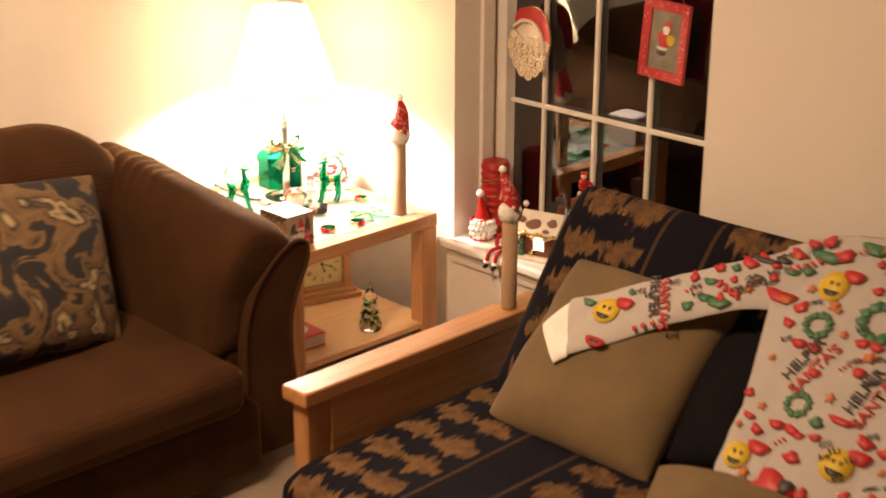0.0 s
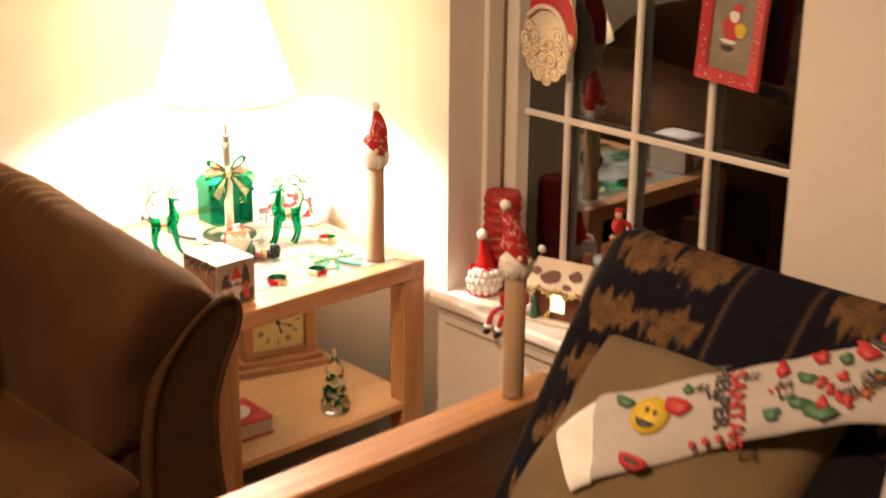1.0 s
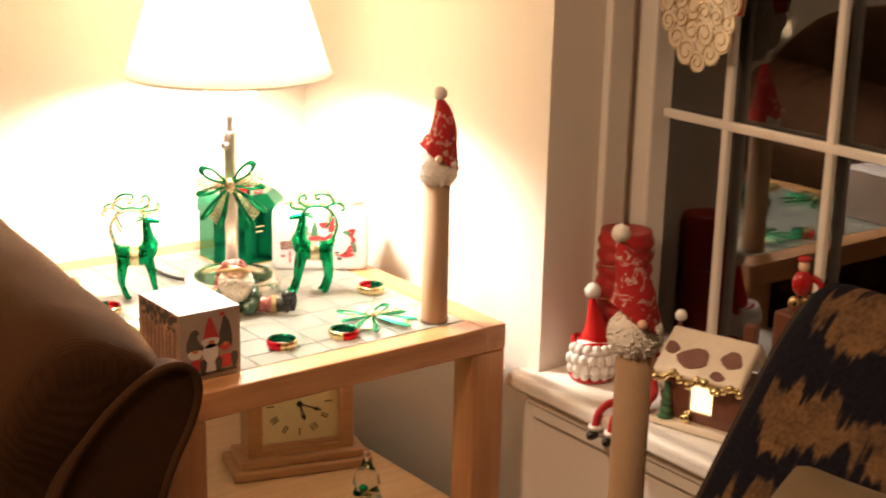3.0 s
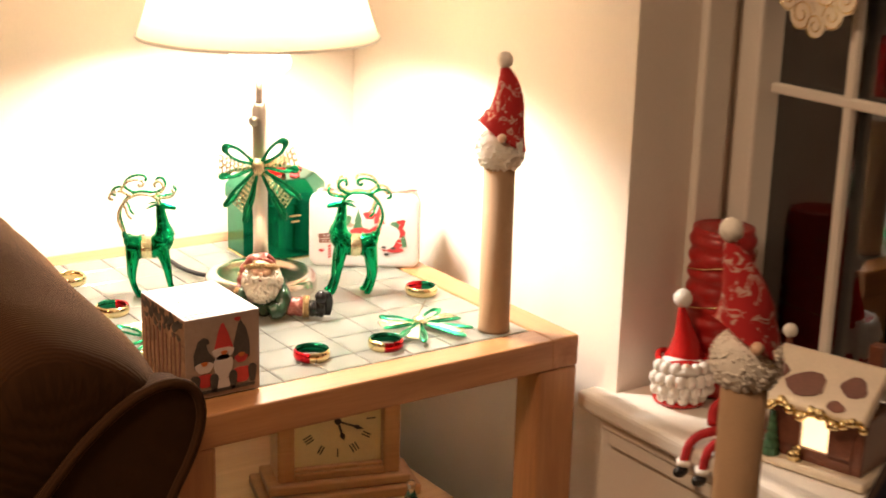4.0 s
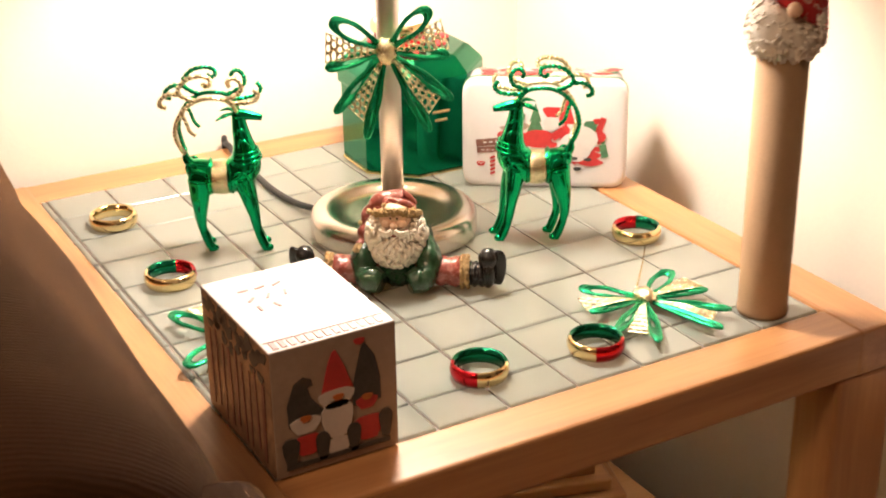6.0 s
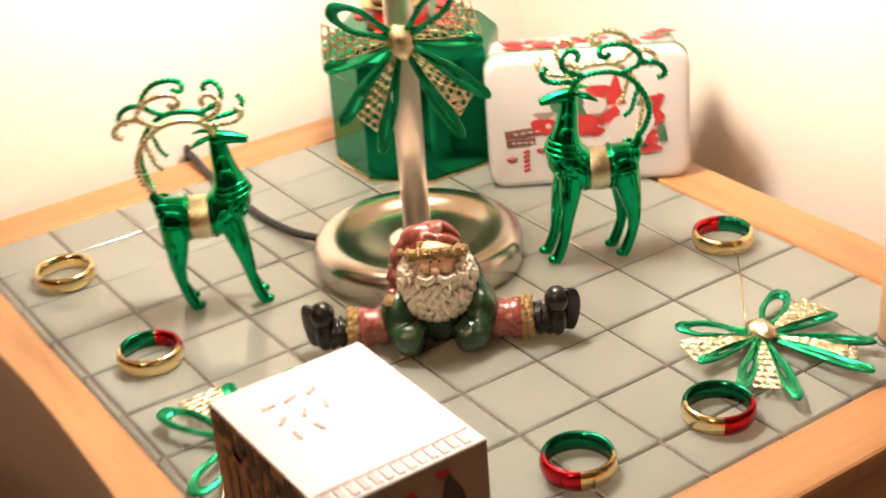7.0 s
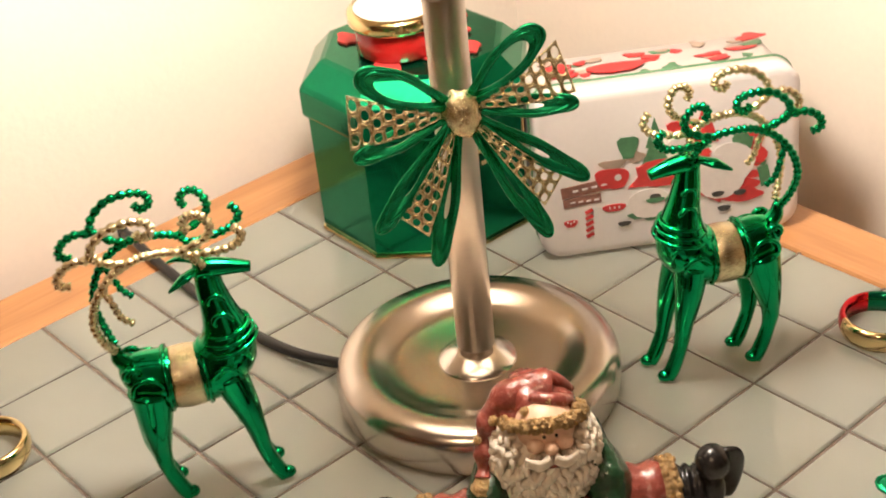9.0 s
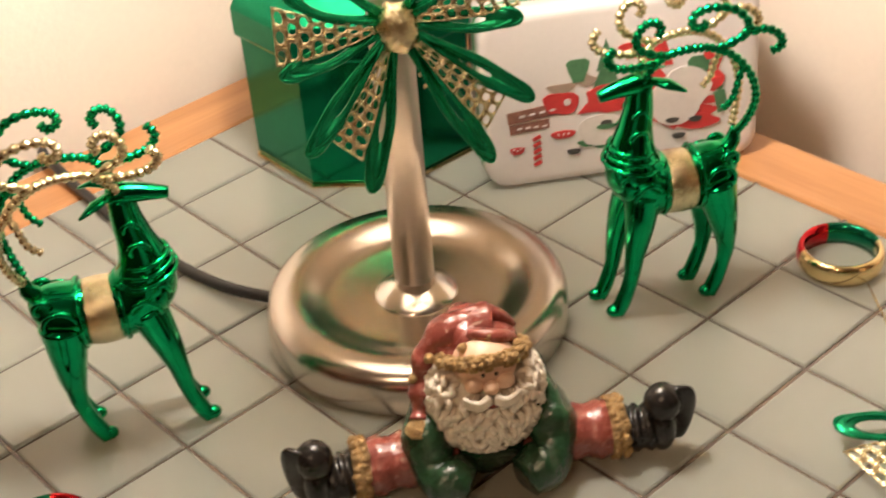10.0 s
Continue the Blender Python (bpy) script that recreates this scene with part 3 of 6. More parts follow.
lathe(bm, [SH[0], (0.1240, 0.487), SH[1], (SH[1][0] - 0.0012, SH[1][1]), (0.1228, 0.487), (SH[0][0] - 0.0012, SH[0][1]), SH[0]], 72, caps=(False, False))
part("shade", bm, SHADE, lamp, "white fabric cone shade")
for r, z in ((0.1652, 0.364), (0.0832, 0.610)):
    bm = bmesh.new()
    sweep(bm, [(r * math.cos(2 * math.pi * i / 72), r * math.sin(2 * math.pi * i / 72), z) for i in range(73)], 0.0022, 6)
    part("shade_trim", bm, WHITE, lamp)
for k in range(3):
    a = 2 * math.pi * k / 3 + 0.4
    bm = bmesh.new()
    sweep(bm, [(0.012 * math.cos(a), 0.012 * math.sin(a), 0.39), (0.05 * math.cos(a), 0.05 * math.sin(a), 0.38), (0.162 * math.cos(a), 0.162 * math.sin(a), 0.364)], 0.0014, 6)
    part("shade_spoke", bm, NICKEL, lamp)
bm = bmesh.new()
sweep(bm, smooth_path([(-0.046, 0.066, 0.008), (-0.056, 0.10, 0.005), (-0.061, 0.145, 0.004), (-0.059, 0.20, 0.004), (-0.055, 0.26, 0.004), (-0.052, 0.297, 0.006),
                       (-0.05, 0.309, -0.02), (-0.05, 0.311, -0.3), (-0.05, 0.311, -0.52)], 6), 0.0034, 8)
part("cord", bm, BLACKCABLE, lamp, "black power cord")

# ---- brown sofa ----
sofa = thing("sofa", pose(0, 0, 0), "brown corduroy sofa with rolled arm against the wall", "sofa")
AX = -0.545                                   # line of the near arm
AY0, AY1 = 0.36, -0.345


ARM = [(0.070, 0.0), (0.056, 0.25), (0.062, 0.40), (0.088, 0.52), (0.101, 0.62), (0.095, 0.72), (0.070, 0.83), (0.028, 0.925), (-0.022, 0.98), (-0.068, 0.985),
       (-0.112, 0.90), (-0.146, 0.70), (-0.168, 0.42), (-0.178, 0.15), (-0.178, 0.0), (-0.06, -0.03), (0.03, -0.03)]


def arm_rings(x0, sign):
    """The stuffed arm: rolled outwards, sloping in to the seat, with soft pleats over the back half."""
    rings = []
    loop = [Vector((x, h, 0)) for x, h in ARM]
    fine = smooth_path(loop + [loop[0]], 3)[:-1]
    for k in range(61):
        t = k / 60
        y = AY0 + (AY1 - AY0) * t
        top = 0.800 - 0.078 * t ** 1.3
        end = max(0.0, (t - 0.93) / 0.07)
        sh = 1 - 0.10 * end * end
        ring = []
        for p in fine:
            h = p.y
            up = max(0.0, h - 0.45)
            fold = 0.010 * math.sin(t * 95 + 4 * p.x / 0.1 + 2 * noise.noise(Vector((t * 6, p.x * 9, 0)))) * up * max(0, 1 - abs(t - 0.28) / 0.26)
            wob = 0.007 * noise.noise(Vector((t * 5, p.x * 12, h * 2)))
            ring.append((x0 + sign * (p.x * sh + wob), y - 0.045 * end * max(0.0, h - 0.45) / 0.5, 0.36 + (top - 0.36) * (h * sh) + fold + wob * up))
        rings.append(ring)
    return rings


for x0, sign in ((AX, 1), (-2.55, -1)):
    bm = bmesh.new()
    skin_rings(bm, arm_rings(x0, sign))
    soften(part("arm", bm, BROWN, sofa))
    bm = bmesh.new()
    box(bm, (x0 - sign * 0.055, (AY0 + AY1) / 2, 0.225), (0.20, AY0 - AY1 - 0.01, 0.33), 0.03, 3)
    part("arm_base", bm, BROWN, sofa)
    # front panel of the arm, with a waist and a welt
    prof = [(0.070, 0.05), (0.066, 0.16), (0.047, 0.30), (0.047, 0.42), (0.070, 0.50), (0.102, 0.562), (0.113, 0.606), (0.100, 0.636), (0.065, 0.642),
            (0.020, 0.622), (-0.030, 0.580), (-0.072, 0.525), (-0.100, 0.450), (-0.112, 0.34), (-0.112, 0.20), (-0.110, 0.05)]
    pts = smooth_path([(x, z, 0) for x, z in prof], 4)
    bm = bmesh.new()
    m = Matrix.Translation((x0 + 0.004 * sign, AY1 - 0.035, 0)) @ Matrix(((sign, 0, 0, 0), (0, 0, 1, 0), (0, 1, 0, 0), (0, 0, 0, 1)))
    plate(bm, [(p.x, p.y) for p in pts], 0.035, m)
    part("arm_front_panel", bm, BROWN, sofa)
    bm = bmesh.new()
    sweep(bm, [m @ Vector((p.x, p.y, 0.0)) for p in pts], 0.006, 8)
    part("welt", bm, BROWN, sofa)
# back: a camel hump
bm = bmesh.new()
rings = []
for k in range(33):
    t = k / 32
    x = -0.60 - 1.90 * t
    top = 0.79 + 0.115 * math.sin(min(1, t * 8, (1 - t) * 8) * math.pi / 2)
    ring = []
    for i in range(20):
        a = 2 * math.pi * i / 20
        c, s = math.cos(a), math.sin(a)
        z = (top + 0.40) / 2 + (top - 0.40) / 2 * abs(s) ** 0.8 * (1 if s > 0 else -1)
        h = (z - 0.4) / (top - 0.4)
        y = 0.27 + 0.11 * abs(c) ** 0.7 * (1 if c > 0 else -1.15) + 0.05 * h
        ring.append((x, y, z + 0.004 * noise.noise(Vector((x * 4, a, 0)))))
    rings.append(ring)
skin_rings(bm, rings)
soften(part("backrest", bm, BROWN, sofa))
for x in (-1.13, -1.97):
    bm = bmesh.new()
    box(bm, (x, -0.10, 0.315), (0.83, 0.76, 0.14), 0.045, 4)
    for v in bm.verts:
        v.co.z += 0.015 * math.cos((v.co.x - x) * 3) * math.cos((v.co.y + 0.10) * 3.6) + 0.004 * noise.noise(v.co * 6)
    part("seat_cushion", bm, BROWN, sofa)
bm = bmesh.new()
box(bm, (-1.55, -0.05, 0.15), (1.80, 0.78, 0.20), 0.02, 3)
part("seat_frame", bm, BROWN, sofa)
for x in (-0.6, -2.5):
    for y in (-0.30, 0.34):
        bm = bmesh.new()
        lathe(bm, [(0.022, 0.0), (0.028, 0.03), (0.03, 0.062)], 16, (x, y, 0))
        part("foot", bm, OAK_Z, sofa)


def cushion(name, w, h, thick, material, m, label, category, wrinkle=0.008, seed=0.0):
    """A stuffed square cushion with pulled corners; w along x, h along y."""
    bm = bmesh.new()
    n = 22
    top, bot = {}, {}
    for i in range(n + 1):
        for j in range(n + 1):
            u, v = i / n * 2 - 1, j / n * 2 - 1
            edge = (1 - abs(u) ** 2.6) * (1 - abs(v) ** 2.6)
            pull = 1 - 0.06 * (1 - abs(u * v)) * (abs(u) ** 3 + abs(v) ** 3) / 2
            x, y = u * w / 2 * pull, v * h / 2 * pull
            z = thick / 2 * max(edge, 0) ** 0.55
            q = wrinkle * noise.noise(Vector((x * 9 + seed, y * 9, seed)))
            top[i, j] = bm.verts.new((x, y, z + q))
            bot[i, j] = top[i, j] if edge < 1e-6 else bm.verts.new((x, y, -z + q))
    for i in range(n):
        for j in range(n):
            bm.faces.new((top[i, j], top[i + 1, j], top[i + 1, j + 1], top[i, j + 1])).smooth = True
            bm.faces.new((bot[i, j], bot[i, j + 1], bot[i + 1, j + 1], bot[i + 1, j])).smooth = True
    ob = single(name, bm, material, m, label, category)
    soften(ob)
    return ob


def frame_from(o, xdir, ydir):
    x = Vector(xdir).normalized()
    z = x.cross(Vector(ydir)).normalized()
    y = z.cross(x)
    return Matrix(((x.x, y.x, z.x, o[0]), (x.y, y.y, z.y, o[1]), (x.z, y.z, z.z, o[2]), (0, 0, 0, 1)))


cushion("throw_pillow", 0.48, 0.48, 0.17, THROW, frame_from((-1.05, -0.01, 0.615), (1, 0.05, -0.14), (0.14, 0.38, 0.9)),
        "black and tan printed throw pillow on the sofa", "pillow", seed=3.0)

# ---- futon ----
futon = thing("futon", pose(0, 0, 0), "oak framed futon with navy and tan ikat mattress", "sofa")
FA = 0.484                                     # top of the arm
bm = bmesh.new()
box(bm, (-0.42, -0.835, FA - 0.019), (0.87, 0.088, 0.038), 0.005, 3)
part("armrest", bm, OAK_X, futon, "flat oak armrest")
for x in (-0.80, -0.06):
    bm = bmesh.new()
    box(bm, (x, -0.835, (FA - 0.038) / 2), (0.075, 0.055, FA - 0.038), 0.005)
    part("arm_post", bm, OAK_Z, futon)
bm = bmesh.new()
box(bm, (-0.43, -0.838, 0.295), (0.68, 0.07, 0.298), 0.003)
part("arm_panel", bm, OAK_X, futon)
bm = bmesh.new()
box(bm, (-0.43, -0.835, 0.12), (0.665, 0.04, 0.05), 0.003)
part("arm_rail", bm, OAK_X, futon)
bm = bmesh.new()
box(bm, (-0.85, -1.88, 0.21), (0.035, 2.0, 0.10), 0.005)
part("front_rail", bm, OAK_Y, futon)
bm = bmesh.new()
box(bm, (-0.42, -2.92, FA - 0.019), (0.87, 0.088, 0.038), 0.005, 3)
part("armrest", bm, OAK_X, futon)
for x in (-0.80, -0.06):
    bm = bmesh.new()
    box(bm, (x, -2.92, (FA - 0.038) / 2), (0.075, 0.055, FA - 0.038), 0.005)
    part("arm_post", bm, OAK_Z, futon)


def mattress(name, m, length, width, thick, parent, bend=0.0):
    """A thick mattress, length along x, width along y, rounded at its edges, with a woven cover."""
    bm = bmesh.new()
    uv = bm.loops.layers.uv.new("weave")
    rings = []
    n, k = 40, 26
    for i in range(n + 1):
        t = i / n
        x = length * (t - 0.5)
        end = min(t, 1 - t) * length
        sh = math.sqrt(max(0.0, 1 - max(0, 1 - end / 0.05) ** 2)) * 0.75 + 0.25
        ring = []
        for j in range(k):
            a = 2 * math.pi * j / k
            c, s = math.cos(a), math.sin(a)
            y = width / 2 * abs(c) ** 0.32 * (1 if c > 0 else -1) * (0.94 + 0.06 * sh)
            z = thick / 2 * abs(s) ** 0.5 * (1 if s > 0 else -1) * sh
            z += 0.014 * noise.noise(Vector((x * 3, y * 3, s))) + bend * math.cos(y / width * 3.0)
            ring.append((x, y, z))
        rings.append(ring)
    skin_rings(bm, rings)
    for f in bm.faces:
        for lo in f.loops:
            lo[uv].uv = (lo.vert.co.x + 7, lo.vert.co.y + (0.5 * lo.vert.co.z) + 3)
    return soften(part(name, bm, IKAT, parent))


mattress("seat_mattress", frame_from((0, 0, 0), (0, -1, 0), (1, 0, 0)), 1.95, 0.86, 0.17, futon).matrix_basis = frame_from((-0.58, -1.90, 0.305), (0, -1, 0), (1, 0, 0))
mattress("back_mattress", Matrix(), 1.95, 0.66, 0.17, futon).matrix_basis = frame_from((-0.135, -1.925, 0.545), (0, -1, 0), (0.40, 0, 0.55))

# ---- on the table ----
def gold_lace(bm, edge_a, edge_b, rows=3, thick=0.0011):
    """A stiff perforated band between two edges: staggered cells, each a rim round a hole."""
    n = len(edge_a)
    step = 3
    for i in range(0, n - step, step):
        for j in range(rows):
            half = 0.5 if (i // step) % 2 else 0.0
            v0, v1 = max(0.0, (j - half) / rows), min(1.0, (j + 1 - half) / rows + (0.5 / rows if half and j == rows - 1 else 0.0))
            quad = [edge_a[i].lerp(edge_b[i], v0), edge_a[i + step].lerp(edge_b[i + step], v0), edge_a[i + step].lerp(edge_b[i + step], v1), edge_a[i].lerp(edge_b[i], v1)]
            outer = [quad[k].lerp(quad[(k + 1) % 4], f) for k in range(4) for f in (0.0, 0.5)]
            c = sum(quad, Vector()) / 4
            inner = [c + (p - c) * (0.52 if k % 2 == 0 else 0.72) for k, p in enumerate(outer)]
            up = Vector((0, 0, thick))
            skin_rings(bm, [outer, [p * 0.35 + q * 0.65 + up for p, q in zip(outer, inner)], inner, [p - up * 0.6 for p in inner], [p - up * 0.6 for p in outer], outer], caps=(False, False))


def teardrop(length, width, ang, z, lift, n=33):
    out = []
    for i in range(n):
        a = 2 * math.pi * i / (n - 1)
        x = length * (1 - math.cos(a)) / 2
        y = width * math.sin(a) * math.sin(a / 2)
        out.append(Vector((x * math.cos(ang) - y * math.sin(ang), x * math.sin(ang) + y * math.cos(ang), z + lift * math.sin(a / 2))))
    return out


def bow(name, m, size, label, thread=None, loft=1.0):
    """A stiff foil bow: ribbed loops and tail ribbons with gold lace between them and an oval knot. It lies in x, y and faces z."""
    ob = thing(name, m, label, "bow", "bows on the lamp and table")

    def ray(deg, length, z0, n=25, start=0.10):
        a = radians(deg)
        return [Vector((length * t * math.cos(a), length * t * math.sin(a), z0 + 0.010 * loft * math.sin(2.6 * t))) for t in np.linspace(start, 1, n)]

    def ribbon(bm, deg, length, width, z, lift, hole):
        """A leaf-shaped ribbon loop with beaded rims."""
        a = teardrop(length, width, radians(deg), z, lift, 49)
        c = Vector((math.cos(radians(deg)), math.sin(radians(deg)), 0)) * (length * 0.58)
        c.z = z + lift
        rings = [[c + (p - c) * k + Vector((0, 0, up)) for p in a] for k, up in ((1.0, -0.0008), (1.0, 0.0008), (0.88, 0.0017), (0.76, 0.0006), (hole, 0.0002), (hole, -0.0010))]
        skin_rings(bm, rings + rings[:1], caps=(False, False), closed=False, slot=0)
        for k in (1.0, 0.80):
            sweep(bm, [c + (p - c) * k + Vector((0, 0, 0.0008)) for p in a], lambda t: 0.0009 * (1 + 0.45 * math.sin(t * 260)), 6, 0)

    for side in (1, -1):
        at = (lambda d: 90 - d) if side > 0 else (lambda d: 90 + d)
        for name, deg, length, width, lift, hole in (("loop", 52, 0.66, 0.130, 0.013, 0.60), ("side_ribbon", 99, 0.66, 0.080, 0.010, 0.30), ("tail", 133, 0.86, 0.078, 0.010, 0.25), ("tail", 159, 0.96, 0.078, 0.010, 0.25)):
            bm = bmesh.new()
            ribbon(bm, at(deg), size * length, size * width, 0.003, lift * loft, hole)
            part(name, bm, GREENRIB, ob)
        for lo, hi, near, far in ((66, 95, 0.66, 0.66), (138, 154, 0.74, 0.80)):
            bm = bmesh.new()
            gold_lace(bm, ray(at(lo), size * near, 0.003, 28), ray(at(hi), size * far, 0.0045, 28))
            part("lace", bm, GOLD, ob, "pale gold perforated lace")
    bm = bmesh.new()
    ball(bm, (0, 0, 0.006 + 0.006 * loft), (size * 0.10, size * 0.145, 0.006), 30, 0.25, 300)
    part("knot", bm, GOLD, ob, "gold glitter knot")
    if thread:
        bm = bmesh.new()
        inv = m.inverted()
        sweep(bm, [inv @ Vector(p) for p in thread], lambda t: 0.0007 * (1 + 0.6 * math.sin(t * 150)), 5)
        part("hanging_thread", bm, GOLDPLATE, ob)
    return ob


VIEWX, VIEWY = Vector((0.83, -0.55, 0)), Vector((0.55, 0.83, 0))
bow("bow", frame_from((-0.1135, 0.0985, 0.735), VIEWX, (0.03, 0.05, 1)) @ pose(0, 0, 0, 0, 0, 7), 0.086, "green foil and gold lace bow tied to the lamp pole")
bow("bow", frame_from((0.001, -0.142, TZ + 0.002), (0.98, -0.14, 0.0), (0.14, 0.98, 0.0)), 0.086, "green foil and gold lace bow lying on the tiles",
    [(0.004, -0.125, TZ + 0.004), (0.033, -0.093, TZ + 0.0015), (0.052, -0.072, TZ + 0.0015), (0.069, -0.052, TZ + 0.0015), (0.075, -0.045, TZ + 0.0015)], 0.35)
bow("bow", frame_from((-0.330, -0.020, TZ + 0.002), (0.2, 0.9, 0.0), (-0.9, 0.2, 0.0)), 0.095, "green foil bow lying behind the mug box", None, 0.35)


def reindeer(m, label):
    """A plated reindeer figurine in one mesh: x forward."""
    bm = bmesh.new()
    G, A = 0, 1

    def limb(pts, prof, slot=G, n=12, flat=1.0):
        sweep(bm, smooth_path(pts, 5), lambda t: float(np.interp(t, np.linspace(0, 1, len(prof)), prof)), n, slot, flat)

    for y, f, h in ((0.0085, 0.0, 0.0), (-0.0085, 0.004, 0.005)):
        limb([(0.0310 + f, y, 0.0022), (0.0275 + f, y, 0.0085), (0.0232 + f, y, 0.022), (0.0212 + f, y, 0.036), (0.0185 + f * 0.7, y * 0.95, 0.054), (0.0160, y * 0.7, 0.072)], [0.0042, 0.0042, 0.0040, 0.0052, 0.0078, 0.0105])
        limb([(-0.0205 + h, y, 0.0022), (-0.0238 + h, y, 0.0085), (-0.0282 + h, y, 0.022), (-0.0292 + h, y, 0.034), (-0.0262 + h * 0.5, y, 0.052), (-0.0225, y * 0.75, 0.071)], [0.0042, 0.0042, 0.0039, 0.0052, 0.0086, 0.0120])
        for x in (0.0318 + f, -0.0200 + h):
            ball(bm, (x, y, 0.0035), (0.0052, 0.0040, 0.0035), 10, slot=G)
    # body, chest, neck
    limb([(-0.0335, 0, 0.0735), (-0.0285, 0, 0.0750), (-0.0170, 0, 0.0725), (-0.0030, 0, 0.0705), (0.0100, 0, 0.0735), (0.0180, 0, 0.0830), (0.0195, 0, 0.0950), (0.0180, 0, 0.1070), (0.0163, 0, 0.1180), (0.0155, 0, 0.1300)],
         [0.0065, 0.0135, 0.0156, 0.0148, 0.0162, 0.0158, 0.0118, 0.0088, 0.0074, 0.0060], n=20)
    limb([(0.0105, 0, 0.1300), (0.0170, 0, 0.1310), (0.0270, 0, 0.1298), (0.0370, 0, 0.1275)], [0.0046, 0.0060, 0.0047, 0.0030], n=14, flat=0.9)
    for sy in (1, -1):
        limb([(0.0115, 0.004 * sy, 0.1335), (0.0050, 0.010 * sy, 0.1330), (-0.0030, 0.014 * sy, 0.1295)], [0.0026, 0.0038, 0.0008], n=8, flat=0.5)
    limb([(-0.0300, 0, 0.0830), (-0.0345, 0, 0.0890), (-0.0350, 0, 0.0960)], [0.0055, 0.0042, 0.0018], n=8)
    # saddle with an uneven glitter face, collars
    sweep(bm, [(x, 0, 0.0712) for x in np.linspace(-0.0115, 0.0040, 10)], lambda t: 0.0157 + 0.0008 * math.sin(t * 3.14), 24, A)
    for x, z, r in ((-0.0135, 0.0718, 0.0163), (0.0062, 0.0722, 0.0160)):
        sweep(bm, [(x, r * math.cos(a), z + r * math.sin(a)) for a in np.linspace(0, 2 * math.pi, 40)], lambda t: 0.0012 * (1 + 0.35 * math.sin(t * 160)), 6, G)
    for k in range(3):
        c = Vector((0.0200 + 0.0002 * k, 0, 0.0880 + 0.0042 * k))
        r = 0.0148 - 0.0017 * k
        sweep(bm, [c + Vector((r * math.cos(a) * 0.95, r * math.sin(a), r * math.cos(a) * 0.16)) for a in np.linspace(0, 2 * math.pi, 40)], 0.0014, 6, G)
    # scrolls on chest, shoulder and haunch
    for sy in (1, -1):
        for cx, cz, rr, lift in ((0.015, 0.073, 0.0085, 0.0150), (-0.024, 0.074, 0.0090, 0.0138), (0.0185, 0.104, 0.0050, 0.0088), (-0.020, 0.062, 0.0060, 0.0128), (0.018, 0.061, 0.0055, 0.0125), (-0.030, 0.083, 0.0045, 0.0100), (0.0170, 0.115, 0.0040, 0.0068), (0.024, 0.082, 0.0050, 0.0120)):
            sweep(bm, [(cx + rr * (1 - t * 0.75) * math.cos(t * 9), sy * (lift - 0.002 * t), cz + rr * (1 - t * 0.75) * math.sin(t * 9)) for t in np.linspace(0, 1, 24)], 0.0016, 6, G)
    # antlers, beaded: one green, one gold
    for sy, slot in ((1, G), (-1, A)):
        def beads(path, r=0.0024):
            p = smooth_path([(x, sy * y, z) for x, y, z in path], 12)
            run = sum((b - a).length for a, b in zip(p, p[1:]))
            turns = math.pi * max(2, round(run / 0.0034))
            sweep(bm, p, lambda t: r * (0.55 + 0.50 * abs(math.sin(t * turns))), 8, slot)
        beads([(0.0150, 0.004, 0.1345), (0.0110, 0.006, 0.1420), (0.0040, 0.008, 0.1475), (-0.0080, 0.009, 0.1490), (-0.0180, 0.010, 0.1475), (-0.0285, 0.011, 0.1415), (-0.0375, 0.011, 0.1295), (-0.0410, 0.010, 0.1160), (-0.0385, 0.007, 0.1035), (-0.0350, 0.003, 0.0950)])
        beads([(0.0110, 0.006, 0.1430), (0.0230, 0.008, 0.1440), (0.0320, 0.009, 0.1465), (0.0360, 0.010, 0.1520), (0.0325, 0.011, 0.1575)])
        beads([(0.0060, 0.008, 0.1470), (0.0185, 0.010, 0.1530), (0.0220, 0.011, 0.1600), (0.0185, 0.012, 0.1670), (0.0130, 0.012, 0.1680), (0.0098, 0.012, 0.1640), (0.0118, 0.012, 0.1600)])
        beads([(-0.0200, 0.010, 0.1470), (-0.0310, 0.012, 0.1520), (-0.0340, 0.013, 0.1590), (-0.0260, 0.014, 0.1680), (-0.0145, 0.014, 0.1710), (-0.0060, 0.014, 0.1690), (-0.0048, 0.014, 0.1640), (-0.0095, 0.014, 0.1615), (-0.0120, 0.014, 0.1650)])
        beads([(-0.0310, 0.012, 0.1530), (-0.0420, 0.013, 0.1545), (-0.0500, 0.013, 0.1500), (-0.0515, 0.013, 0.1440), (-0.0460, 0.013, 0.1420)])
        beads([(-0.0330, 0.011, 0.1370), (-0.0295, 0.013, 0.1280), (-0.0270, 0.013, 0.1200), (-0.0220, 0.012, 0.1150)], 0.0020)
    return single("reindeer_figurine", bm, [CHROMEGREEN, GOLD], m, label, "figurine", "pair of reindeer figurines")


reindeer(frame_from((-0.2545, 0.1560, TZ + 0.001), (0.047, -0.027, 0), (0.027, 0.047, 0)), "shiny green plated reindeer figurine with gold saddle and curled antlers")
reindeer(frame_from((-0.0015, 0.0295, TZ + 0.001), (-0.047, 0.025, 0), (-0.025, -0.047, 0)), "shiny green plated reindeer figurine with gold saddle and curled antlers")


